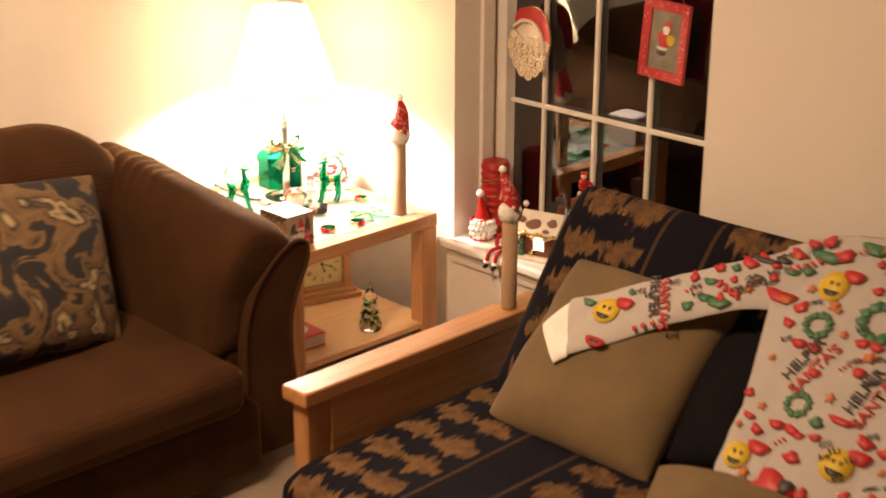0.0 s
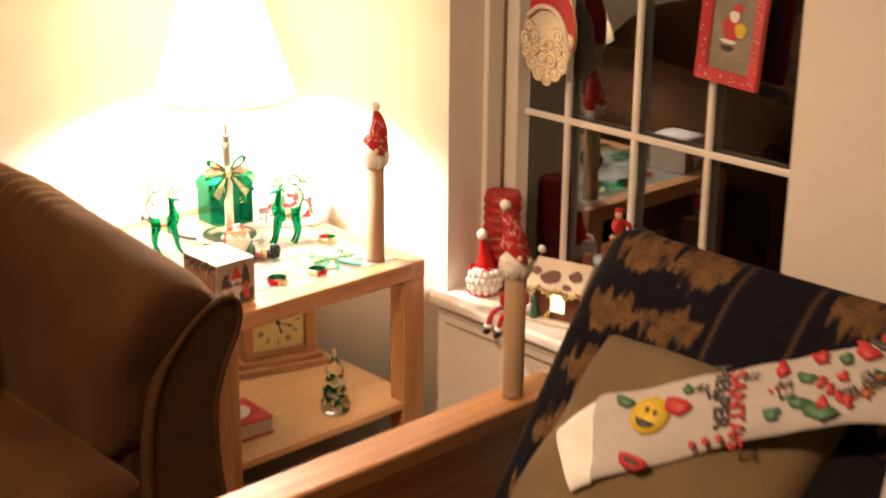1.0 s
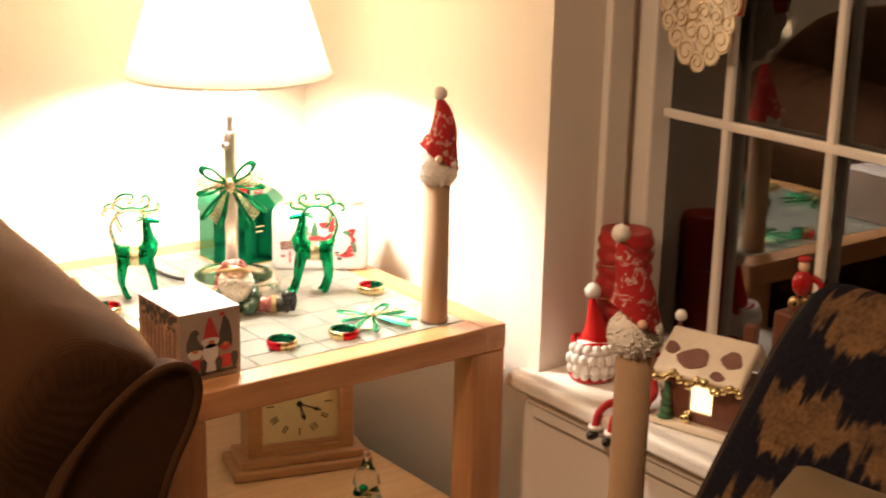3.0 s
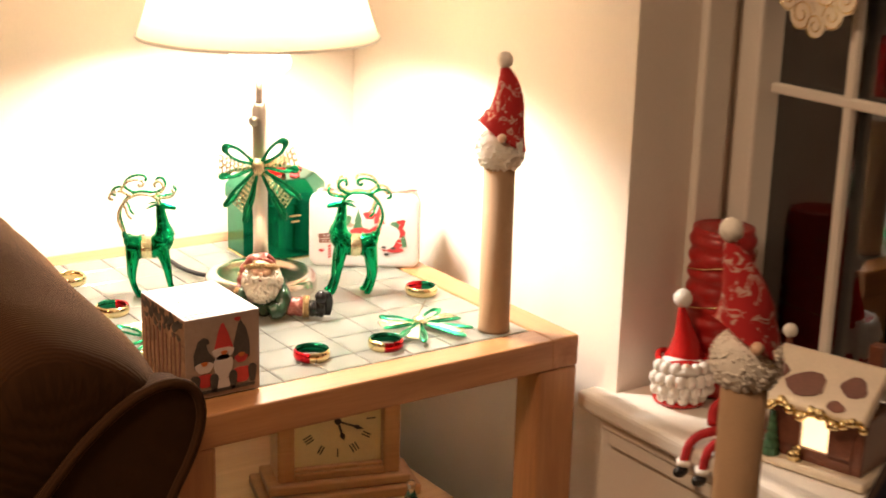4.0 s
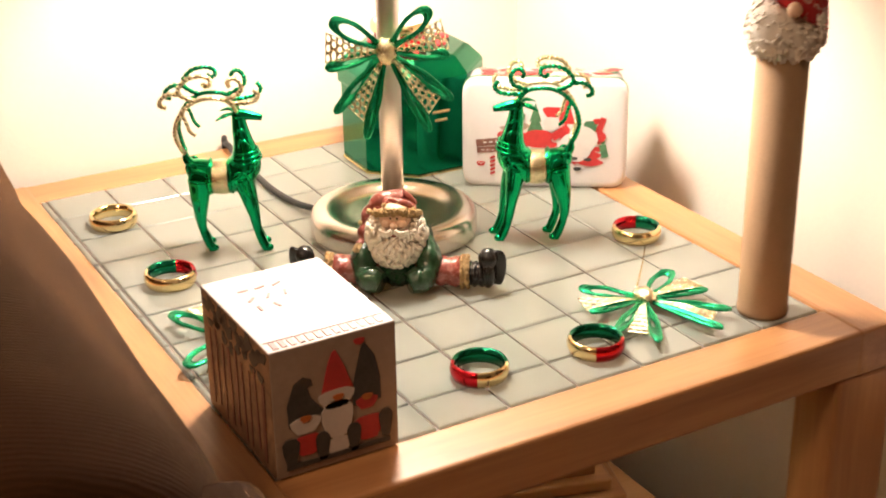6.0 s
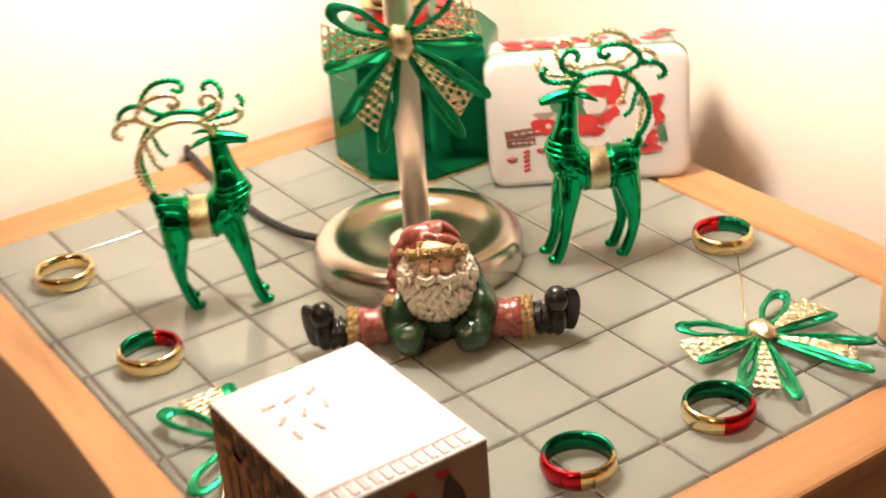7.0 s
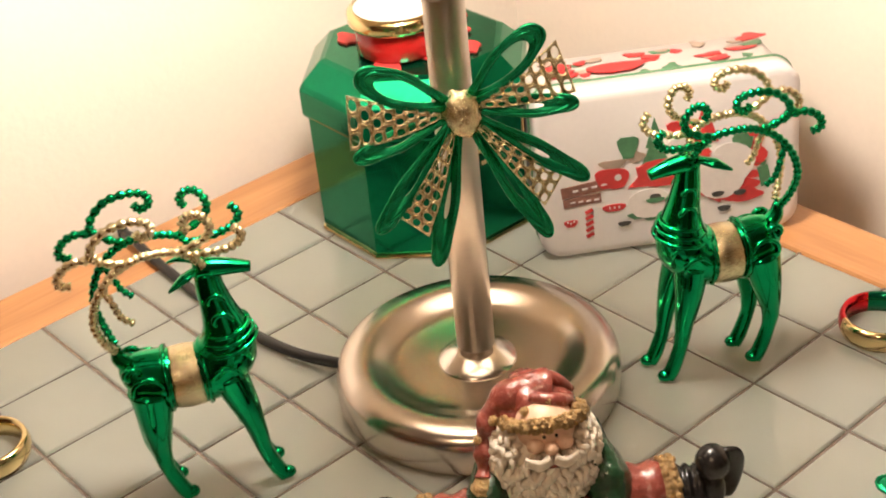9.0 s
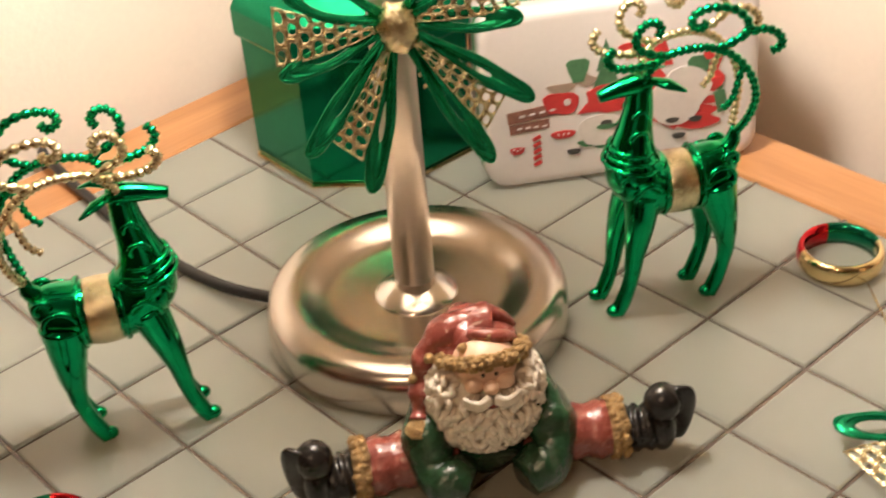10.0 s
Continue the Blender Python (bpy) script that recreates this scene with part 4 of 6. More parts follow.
def napkin_ring(m, slots, label):
    """A domed ring; slots: colours of six arcs outside and inside."""
    bm = bmesh.new()
    n = 48
    prof = [(0.0195, 0.0005), (0.0215, 0.0), (0.0228, 0.003), (0.0235, 0.0065), (0.0228, 0.0105), (0.0215, 0.013), (0.0195, 0.0125), (0.0188, 0.0065)]
    vs = [[bm.verts.new((r * math.cos(2 * math.pi * i / n), r * math.sin(2 * math.pi * i / n), z)) for r, z in prof] for i in range(n)]
    for i in range(n):
        for j in range(8):
            f = bm.faces.new((vs[i][j], vs[(i + 1) % n][j], vs[(i + 1) % n][(j + 1) % 8], vs[i][(j + 1) % 8]))
            f.smooth = True
            f.material_index = slots[(i * 4) // n]
    return single("napkin_ring", bm, [GOLDPLATE, REDMETAL, GREENMETAL], m, label, "napkin ring", "napkin rings on the table")


TRI = "gold, red and green plated napkin ring on the tiles"
napkin_ring(pose(0.081, -0.023, TZ + 0.001, rz=-35), [2, 1, 0, 0], TRI)
napkin_ring(pose(-0.182, -0.174, TZ + 0.001, rz=-35), [2, 2, 1, 0], TRI)
napkin_ring(pose(-0.081, -0.187, TZ + 0.001, rz=-35), [2, 2, 0, 1], TRI)
napkin_ring(pose(-0.330, 0.112, TZ + 0.001, rz=-35), [1, 2, 0, 0], TRI)
napkin_ring(pose(-0.332, 0.267, TZ + 0.001, rz=-35), [0, 0, 0, 0], "plain gold plated napkin ring on the tiles")


def bearded_figurine(m):
    """A seated carved winter figure with legs spread, in one mesh; faces -y."""
    bm = bmesh.new()
    CO, PA, BL, WH, TR, FA_ = 0, 1, 2, 3, 4, 5
    rnd = random.Random(4)
    ball(bm, (0, 0.004, 0.023), (0.027, 0.023, 0.028), 24, 0.22, 60, CO)

    def wrinkled(path, r, slot, amp, freq, n=16):
        pts = smooth_path(path, 8)
        first = len(bm.verts)
        sweep(bm, pts, lambda t: r(t) + amp * math.sin(t * freq + 0.6), n, slot)
        bm.verts.ensure_lookup_table()
        for v in bm.verts[first:]:
            q = noise.noise(v.co * 120 + Vector((3, 1, 2))) * amp * 1.5
            v.co += Vector((q * 0.5, -q, q))

    for s in (1, -1):
        wrinkled([(0.018 * s, 0.004, 0.040), (0.0275 * s, -0.008, 0.030), (0.0265 * s, -0.022, 0.016), (0.012 * s, -0.030, 0.0115)], lambda t: 0.0112, CO, 0.0012, 17)
        wrinkled([(0.018 * s, -0.004, 0.014), (0.036 * s, -0.008, 0.0145), (0.058 * s, -0.010, 0.014)], lambda t: 0.0125 + 0.0012 * t, PA, 0.0010, 24)
        sweep(bm, [((0.0555 + 0.008 * t) * s, -0.010, 0.0145) for t in np.linspace(0, 1, 6)], lambda t: 0.0128 + 0.0012 * math.sin(t * 3.14), 16, TR)
        for k in range(64):
            a = 2 * math.pi * k / 32 + rnd.uniform(-0.1, 0.1)
            ball(bm, ((0.0575 + 0.0042 * (k // 32) + rnd.uniform(-0.001, 0.001)) * s, -0.010 + 0.0140 * math.cos(a), 0.0145 + 0.0138 * math.sin(a)), rnd.uniform(0.0014, 0.0021), 6, slot=TR)
        wrinkled([(0.063 * s, -0.010, 0.0125), (0.071 * s, -0.011, 0.0125), (0.080 * s, -0.012, 0.0130)], lambda t: 0.0108, BL, 0.0009, 20, 14)
        ball(bm, (0.0800 * s, -0.013, 0.0150), (0.0072, 0.0115, 0.0140), 14, slot=BL)
        ball(bm, (0.0800 * s, -0.0160, 0.0300), (0.0088, 0.0088, 0.0096), 16, slot=BL)
        sweep(bm, smooth_path([(0.0868 * s, -0.012, 0.004), (0.0875 * s, -0.013, 0.016), (0.0880 * s, -0.0155, 0.030), (0.0876 * s, -0.0165, 0.0375)], 5), lambda t: 0.0082 * math.sin(math.pi * (0.12 + 0.76 * t)) ** 0.6, 14, BL, 0.26)
    # face
    ball(bm, (0.0, -0.012, 0.0605), (0.0145, 0.0140, 0.0125), 20, slot=FA_)
    ball(bm, (0.0, -0.0275, 0.0580), (0.0038, 0.0035, 0.0032), 10, slot=FA_)
    for s in (1, -1):
        ball(bm, (0.0066 * s, -0.0245, 0.0585), (0.0048, 0.0036, 0.0040), 10, slot=FA_)
        ball(bm, (0.0029 * s, -0.0258, 0.0640), 0.0009, 6, slot=BL)
        for w in range(3):
            sweep(bm, smooth_path([(0.001 * s, -0.0300, 0.0550 - 0.001 * w), (0.006 * s, -0.0305, 0.0525 - 0.0012 * w), (0.0125 * s, -0.0270, 0.0535 - 0.0015 * w)], 4), lambda t: 0.0021 * (1 - 0.45 * t), 7, WH)
    ball(bm, (0.0, -0.0300, 0.0502), (0.0032, 0.0016, 0.0013), 8, slot=PA)
    # full round beard of short curls
    cx, cy, cz, rx, ry, rz = 0.0, -0.0060, 0.0425, 0.0240, 0.0200, 0.0225
    ball(bm, (cx, cy, cz), (rx - 0.0012, ry - 0.0012, rz - 0.0012), 24, slot=WH)
    for row in range(11):
        lat = 0.95 - 0.19 * row
        count = max(6, int(29 * math.cos(lat)))
        for k in range(count):
            lon = -1.75 + 3.5 * (k + 0.5 * (row % 2) + rnd.uniform(-0.25, 0.25)) / count
            lat = 0.95 - 0.19 * row + rnd.uniform(-0.12, 0.12)
            p = Vector((rx * math.cos(lat) * math.sin(lon), -ry * math.cos(lat) * math.cos(lon), rz * math.sin(lat)))
            if p.z > 0.0105 and abs(p.x) < 0.0130 and p.y < 0:
                continue
            n = Vector((p.x / rx ** 2, p.y / ry ** 2, p.z / rz ** 2)).normalized()
            down = (Vector((0.35 * math.sin(lon), 0, -1)) - n * n.dot(Vector((0.35 * math.sin(lon), 0, -1)))).normalized()
            side = n.cross(down) * rnd.choice((-1, 1))
            q = Vector((cx, cy, cz)) + p
            g = rnd.uniform(0.8, 1.2)
            sweep(bm, smooth_path([q - n * 0.001, q + n * 0.0020 + down * 0.0020 * g + side * 0.0016, q + n * 0.0030 + down * 0.0040 * g - side * 0.0010, q + n * 0.0012 + down * 0.0058 * g + side * 0.0020], 3),
                  lambda t: 0.00175 * math.sin(math.pi * (0.25 + 0.68 * t)), 6, WH)
    for v in bm.verts:
        if v.co.z > 0.030 and abs(v.co.x) < 0.05:
            v.co.z += 0.0065 * min(1, (v.co.z - 0.030) / 0.02)
    # hat: a folded dome with a tail that ends in a bell
    got = ball(bm, (-0.001, 0.0040, 0.0680), (0.0200, 0.0190, 0.0140), 30, slot=PA)
    for v in got:
        d = v.co - Vector((-0.001, 0.004, 0.068))
        f = math.sin(d.x * 260 + d.z * 210 + 3 * noise.noise(v.co * 70))
        v.co += d.normalized() * 0.0017 * f
    wrinkled([(0.006, 0.003, 0.0765), (-0.010, 0.003, 0.0765), (-0.0205, 0.002, 0.0690), (-0.0262, -0.001, 0.0580), (-0.0290, -0.006, 0.0470), (-0.0310, -0.012, 0.0400)], lambda t: 0.0090 - 0.0052 * t, PA, 0.0010, 26)
    for pts in ([(0.015, -0.006, 0.074), (0.006, -0.011, 0.0790), (-0.006, -0.008, 0.0810)], [(0.017, 0.004, 0.072), (0.006, 0.004, 0.0815), (-0.008, 0.004, 0.0825)]):
        sweep(bm, smooth_path(pts, 5), lambda t: 0.0030 * math.sin(math.pi * (0.1 + 0.8 * t)) + 0.0006, 10, PA)
    for k in range(240):
        a = rnd.uniform(-0.25, math.pi + 0.25)
        b = rnd.uniform(0, 2 * math.pi)
        c = Vector((0.0192 * math.cos(a), -0.0025 - 0.0205 * math.sin(a), 0.0655 + 0.0095 * math.sin(a)))
        out = Vector((math.cos(a), -math.sin(a), 0))
        ball(bm, c + out * (0.0026 * math.cos(b)) + Vector((0, 0, 0.0030 * math.sin(b))), rnd.uniform(0.0011, 0.0018), 5, slot=TR)
    sweep(bm, [(0.0190 * math.cos(a), -0.0025 - 0.0203 * math.sin(a), 0.0655 + 0.0095 * math.sin(a)) for a in np.linspace(-0.3, math.pi + 0.3, 30)], 0.0030, 8, TR)
    for x, y, z in ((0.003, -0.012, 0.0805), (-0.009, -0.0135, 0.0775), (-0.0235, -0.006, 0.0690), (0.0155, -0.011, 0.0730), (-0.0310, -0.004, 0.0570)):
        ball(bm, (x, y, z), (0.0026, 0.0022, 0.0024), 8, 0.5, 90, TR)
    ball(bm, (-0.0315, -0.0145, 0.0365), 0.0060, 14, slot=TR)
    sweep(bm, [(-0.0315 + 0.0061 * math.cos(a), -0.0145 + 0.0061 * math.sin(a), 0.0365) for a in np.linspace(0, 2 * math.pi, 20)], 0.0007, 5, TR)
    return single("bearded_figurine", bm, [GREENRESIN, MAROON, BLACKRESIN, BEARD, BRASS, SKIN], m,
                  "carved resin bearded winter figurine seated with black boots apart", "figurine")


bearded_figurine(frame_from((-0.155, 0.010, TZ + 0.001), VIEWX, VIEWY))

# green octagonal tin
tin = thing("octagonal_tin", pose(0.010, 0.287, TZ + 0.001, rz=-69 - 22.5 + 180), "dark green octagonal tin with gold rim", "tin")


def octagon(r, z):
    return [(r * math.cos(radians(45 * k + 22.5)), r * math.sin(radians(45 * k + 22.5)), z) for k in range(8)]


bm = bmesh.new()
skin_rings(bm, [octagon(0.0735, 0.003), octagon(0.0740, 0.005), octagon(0.0740, 0.092)], smooth=False)
part("body", bm, TINGREEN, tin)
bm = bmesh.new()
skin_rings(bm, [octagon(0.0748, 0.0), octagon(0.0755, 0.0012), octagon(0.0748, 0.0028)], smooth=False)
part("rim", bm, GOLDPLATE, tin, "thin gold foot rim")
bm = bmesh.new()
skin_rings(bm, [octagon(0.0768, 0.086), octagon(0.0775, 0.088), octagon(0.0775, 0.104), octagon(0.0755, 0.108), octagon(0.062, 0.121), octagon(0.058, 0.1225)], smooth=False)
lid = part("lid", bm, TINGREEN, tin)
bm = bmesh.new()
for k in range(9):
    a = k * 0.698
    r = 0.030 + 0.012 * (k % 2)
    plate(bm, [(r * math.cos(a) + 0.010 * math.cos(t) * (1 + 0.35 * math.cos(3 * t + k)), r * math.sin(a) + 0.007 * math.sin(t)) for t in np.linspace(0, 6.28, 13)[:-1]], 0.0015,
          Matrix.Translation((0, 0, 0.1224 + 0.0002 * k)))
part("flower_print", bm, REDPRINT, lid, "red flower print")
for k in (4,):
    bm = bmesh.new()
    a = radians(45 * k)
    m = Matrix.Translation((0.0684 * math.cos(a), 0.0684 * math.sin(a), 0.055)) @ Matrix.Rotation(a, 4, "Z") @ pose(0, 0, 0, 90, 0, 90)
    for j, w in enumerate((0.020, 0.014)):
        plate(bm, [(-w / 2, 0.012 - 0.009 * j), (w / 2, 0.012 - 0.009 * j), (w / 2, 0.0145 - 0.009 * j), (-w / 2, 0.0145 - 0.009 * j)], 0.0006, m)
    part("print", bm, BRASS, tin, "unreadable gold print bars")
jar = thing("candle_jar", pose(-0.004, 0.282, TZ + 0.1245), "small red candle jar with pale gold lid on a tin", "candle")
bm = bmesh.new()
lathe(bm, [(0.0, 0.0), (0.0255, 0.0), (0.0275, 0.002), (0.0275, 0.018), (0.0255, 0.020), (0.0, 0.022)], 32, caps=(False, False))
part("jar", bm, REDGLOSS, jar)
bm = bmesh.new()
lathe(bm, [(0.0, 0.0195), (0.0300, 0.0195), (0.0312, 0.021), (0.0312, 0.0275), (0.0300, 0.029), (0.0, 0.0295)], 32, caps=(False, False))
part("lid", bm, GOLDPLATE, jar, "pale gold lid")
bm = bmesh.new()
lathe(bm, [(0.0, 0.0292), (0.0270, 0.0292), (0.0262, 0.0302), (0.0, 0.0306)], 32, caps=(False, False))
part("lid_inlay", bm, WHITE, jar)

# white cookie tin: x along its front, y to its back
ct = thing("cookie_tin", frame_from((0.0755, 0.1270, TZ + 0.001), (0.823, -0.567, 0), (0.567, 0.823, 0)) @ pose(0, 0, 0, -3, 0, 0), "white cookie tin with red and green winter print, standing on edge", "tin")


def rounded(w, h, r, n=6, o=(0, 0)):
    pts = []
    for cx, cy, a0 in ((w / 2 - r, h / 2 - r, 0), (-w / 2 + r, h / 2 - r, 90), (-w / 2 + r, -h / 2 + r, 180), (w / 2 - r, -h / 2 + r, 270)):
        for k in range(n + 1):
            a = radians(a0 + 90 * k / n)
            pts.append((o[0] + cx + r * math.cos(a), o[1] + cy + r * math.sin(a)))
    return pts


TW, TH, TD = 0.166, 0.111, 0.066
UP = Matrix(((1, 0, 0, 0), (0, 0, 1, 0), (0, 1, 0, TH / 2 + 0.001), (0, 0, 0, 1)))       # x, y of an outline to x, z; depth to y


def tin_rings(steps):
    return [[UP @ Vector((x, y, d)) for x, y in rounded(TW - 2 * i, TH - 2 * i, 0.014 - i * 0.6)] for i, d in steps]


bm = bmesh.new()
skin_rings(bm, tin_rings([(0.0035, 0.018), (0.0030, 0.0185), (0.0030, TD - 0.001), (0.004, TD)]))
part("body", bm, COTTON, ct, "cream printed tin side")
bm = bmesh.new()
skin_rings(bm, tin_rings([(0.006, -0.0004), (0.003, 0.0), (0.001, 0.0012), (0.0, 0.003), (0.0, 0.017), (0.0008, 0.018)]))
part("lid", bm, TINWHITE, ct)
bm = bmesh.new()
skin_rings(bm, tin_rings([(0.0, 0.0172), (-0.0008, 0.018), (-0.0008, 0.0192), (0.001, 0.020)]), caps=(False, False))
part("lid_edge", bm, GREENPRINT, ct, "dark green tin edge")
rnd = random.Random(11)


def tin_print(shapes, material, lift=0.0):
    for outline in shapes:
        bm = bmesh.new()
        plate(bm, outline, 0.0006, UP @ Matrix.Translation((0, 0, -0.0009 - lift)) @ Matrix.Diagonal((1, 1, 1, 1)))
        part("print", bm, material, ct)


def lump(cx, cy, sx, sy, k=0.2, n=14, seed=0):
    return [(cx + sx * math.cos(a) * (1 + k * math.sin(3 * a + seed)), cy + sy * math.sin(a) * (1 + k * math.cos(2 * a + seed))) for a in np.linspace(0, 2 * math.pi, n + 1)[:-1]]


def bar(cx, cy, w, h, ang=0.0):
    c, s = math.cos(radians(ang)), math.sin(radians(ang))
    return [(cx + x * c - y * s, cy + x * s + y * c) for x, y in ((-w / 2, -h / 2), (w / 2, -h / 2), (w / 2, h / 2), (-w / 2, h / 2))]


def hat(cx, cy, w, h, lean):
    return [(cx - w / 2, cy), (cx + w / 2, cy), (cx + w * 0.30, cy + h * 0.45), (cx + lean * w, cy + h), (cx + lean * w - w * 0.12, cy + h * 0.98), (cx - w * 0.28, cy + h * 0.5)]


tin_print([lump(-0.034, -0.004, 0.008, 0.008, 0.12), hat(-0.012, -0.012, 0.030, 0.014, -0.2), lump(0.004, -0.010, 0.008, 0.005, 0.2, seed=1), lump(0.024, -0.006, 0.008, 0.012, 0.2), lump(0.054, 0.000, 0.007, 0.008, 0.2, seed=2),
           lump(0.038, -0.020, 0.018, 0.006, 0.15, seed=2), hat(0.022, 0.012, 0.018, 0.026, 0.1), lump(-0.064, -0.031, 0.0042, 0.0030, 0.2), lump(-0.036, -0.024, 0.0075, 0.0028, 0.1), lump(0.053, -0.014, 0.0065, 0.0028, 0.1),
           bar(0.057, 0.012, 0.006, 0.014, -20)], REDPRINT)
tin_print([bar(-0.054, -0.008, 0.030, 0.0075, 6), bar(-0.056, -0.016, 0.024, 0.0060, 4)], SIGNPRINT)
tin_print([bar(-0.060 + 0.006 * k, -0.0085 + 0.0006 * k, 0.0035, 0.0012, 6) for k in range(4)] + [bar(-0.062 + 0.005 * k, -0.0163, 0.003, 0.0010, 4) for k in range(4)], TINWHITE, 0.0004)
tin_print([[(-0.018, 0.002), (0.000, 0.002), (-0.005, 0.014), (-0.003, 0.014), (-0.009, 0.034), (-0.015, 0.014), (-0.013, 0.014)], bar(0.056, -0.006, 0.010, 0.004, -20), lump(-0.012, -0.034, 0.006, 0.003, 0.2)], GREENPRINT)
tin_print([lump(-0.036, 0.006, 0.008, 0.004, 0.3), lump(-0.022, 0.010, 0.006, 0.004, 0.3, seed=2), lump(0.002, -0.033, 0.007, 0.003)], GREYPRINT)
tin_print([lump(-0.014, -0.024, 0.013, 0.011, 0.08), lump(0.039, -0.004, 0.0145, 0.0145, 0.06, seed=1), lump(-0.033, -0.003, 0.0022, 0.0022, 0.0)], PAPER, 0.0005)
tin_print([lump(-0.010, -0.020, 0.0035, 0.0025, 0.1), lump(0.030, -0.024, 0.004, 0.002, 0.1), lump(0.044, -0.025, 0.004, 0.002, 0.1)], DARKPRINT, 0.0009)
tin_print([lump(-0.010, -0.022, 0.006, 0.0018, 0.1)], GREENPRINT, 0.0010)
tin_print([lump(-0.064 + 0.002 * k, -0.0305 + 0.001 * (k % 2), 0.0006, 0.0006, 0.0, 8) for k in range(-1, 2)] + [lump(-0.039 + 0.003 * k, -0.0235, 0.0007, 0.0007, 0.0, 8) for k in range(3)], PAPER, 0.0008)
tin_print([bar(-0.052, -0.024 - 0.0042 * k, 0.0052, 0.0022, 25) for k in range(5)], REDPRINT, 0.0002)
tin_print([lump(-0.006, -0.004, 0.014, 0.011, 0.15), lump(0.008, 0.024, 0.009, 0.007, 0.25), bar(0.016, 0.003, 0.020, 0.008, 35), lump(-0.040, -0.003, 0.007, 0.008, 0.2), lump(0.046, -0.027, 0.013, 0.0045, 0.2, seed=3),
           lump(0.057, -0.003, 0.0045, 0.004, 0.2), lump(0.053, 0.015, 0.004, 0.0035, 0.2), bar(0.026, -0.024, 0.016, 0.006, -30)], REDPRINT, 0.0003)
tin_print([lump(0.046, 0.007, 0.006, 0.011, 0.25), bar(0.060, -0.016, 0.007, 0.014, 12), lump(-0.026, 0.016, 0.006, 0.010, 0.3), lump(-0.020, -0.032, 0.007, 0.003, 0.3)], GREENPRINT, 0.0002)
tin_print([lump(0.007, 0.012, 0.008, 0.008, 0.12), lump(0.032, -0.012, 0.0165, 0.0165, 0.05)], PAPER, 0.0006)
tin_print([lump(0.034, -0.035, 0.004, 0.0022, 0.2), lump(-0.030, -0.036, 0.004, 0.002, 0.2)], DARKPRINT, 0.0006)
for material, count in ((REDPRINT, 20), (GREYPRINT, 12), (GREENPRINT, 7)):
    for k in range(count):
        x, y = rnd.uniform(-0.070, 0.070), rnd.uniform(0.024, 0.060)
        bm = bmesh.new()
        plate(bm, lump(x, y, rnd.uniform(0.003, 0.009), rnd.uniform(0.002, 0.005), 0.35, seed=k), 0.0006, Matrix.Translation((0, 0, TH - 0.0021 + 0.00008 * k)))
        part("print", bm, material, ct)
bm = bmesh.new()
plate(bm, lump(-0.024, 0.036, 0.018, 0.008, 0.1), 0.0006, Matrix.Translation((0, 0, TH - 0.0002)))
part("print", bm, REDPRINT, ct)

# mug box
mug = thing("mug_box", pose(-0.331, -0.169, TZ + 0.0015), "printed cardboard mug box with three hooded figures", "box")
BX, BY, BZ = 0.095, 0.124, 0.099
bm = bmesh.new()
box(bm, (0, 0, BZ / 2), (BX, BY, BZ), 0.0012, 2)
for f in bm.faces:
    f.material_index = 0 if f.normal.z > 0.7 else 1 if f.normal.x < -0.7 else 2
part("carton", bm, [PAPER, CARDPRINT, GREYPRINT], mug)
FR = Matrix.Translation((0, -BY / 2 - 0.0001, 0)) @ Matrix(((1, 0, 0, 0), (0, 0, -1, 0), (0, 1, 0, 0), (0, 0, 0, 1)))
SD = Matrix.Translation((-BX / 2 - 0.0001, 0, 0)) @ Matrix(((0, 0, -1, 0), (-1, 0, 0, 0), (0, 1, 0, 0), (0, 0, 0, 1)))
TP = Matrix.Translation((0, 0, BZ + 0.0001))


def box_print(shapes, material, m, lift=0.0):
    for outline in shapes:
        bm = bmesh.new()
        plate(bm, outline, 0.0005, m @ Matrix.Translation((0, 0, lift)))
        part("print", bm, material, mug)


hat_l = [(-0.036, 0.038), (-0.037, 0.055), (-0.031, 0.071), (-0.024, 0.075), (-0.018, 0.072), (-0.017, 0.067), (-0.021, 0.066), (-0.019, 0.058), (-0.010, 0.046), (-0.012, 0.040)]
hat_m = [(-0.011, 0.058), (-0.006, 0.078), (-0.002, 0.088), (0.001, 0.089), (0.006, 0.078), (0.013, 0.058)]
hat_r = [(0.012, 0.042), (0.014, 0.062), (0.020, 0.085), (0.023, 0.089), (0.030, 0.078), (0.034, 0.060), (0.034, 0.042)]
box_print([hat_l, hat_r], DARKPRINT, FR)
box_print([hat_m, lump(0.019, 0.091, 0.004, 0.003), lump(-0.023, 0.022, 0.010, 0.010), lump(0.024, 0.022, 0.011, 0.012), lump(0.023, 0.042, 0.008, 0.006)], REDPRINT, FR, 0.0003)
box_print([lump(0.0, 0.052, 0.013, 0.009), lump(-0.024, 0.038, 0.011, 0.008), lump(0.000, 0.036, 0.012, 0.017, 0.1), lump(0.0, 0.014, 0.009, 0.009)], PAPER, FR, 0.0006)
box_print([lump(-0.036, 0.020, 0.006, 0.013), lump(-0.012, 0.018, 0.005, 0.014), lump(0.012, 0.018, 0.005, 0.014), lump(0.037, 0.022, 0.005, 0.014), bar(0.0, 0.008, 0.08, 0.004)], DARKPRINT, FR, 0.0009)
box_print([lump(0.001, 0.053, 0.004, 0.003), lump(-0.024, 0.043, 0.004, 0.003), lump(0.023, 0.047, 0.004, 0.003)], ORANGEPRINT, FR, 0.0012)
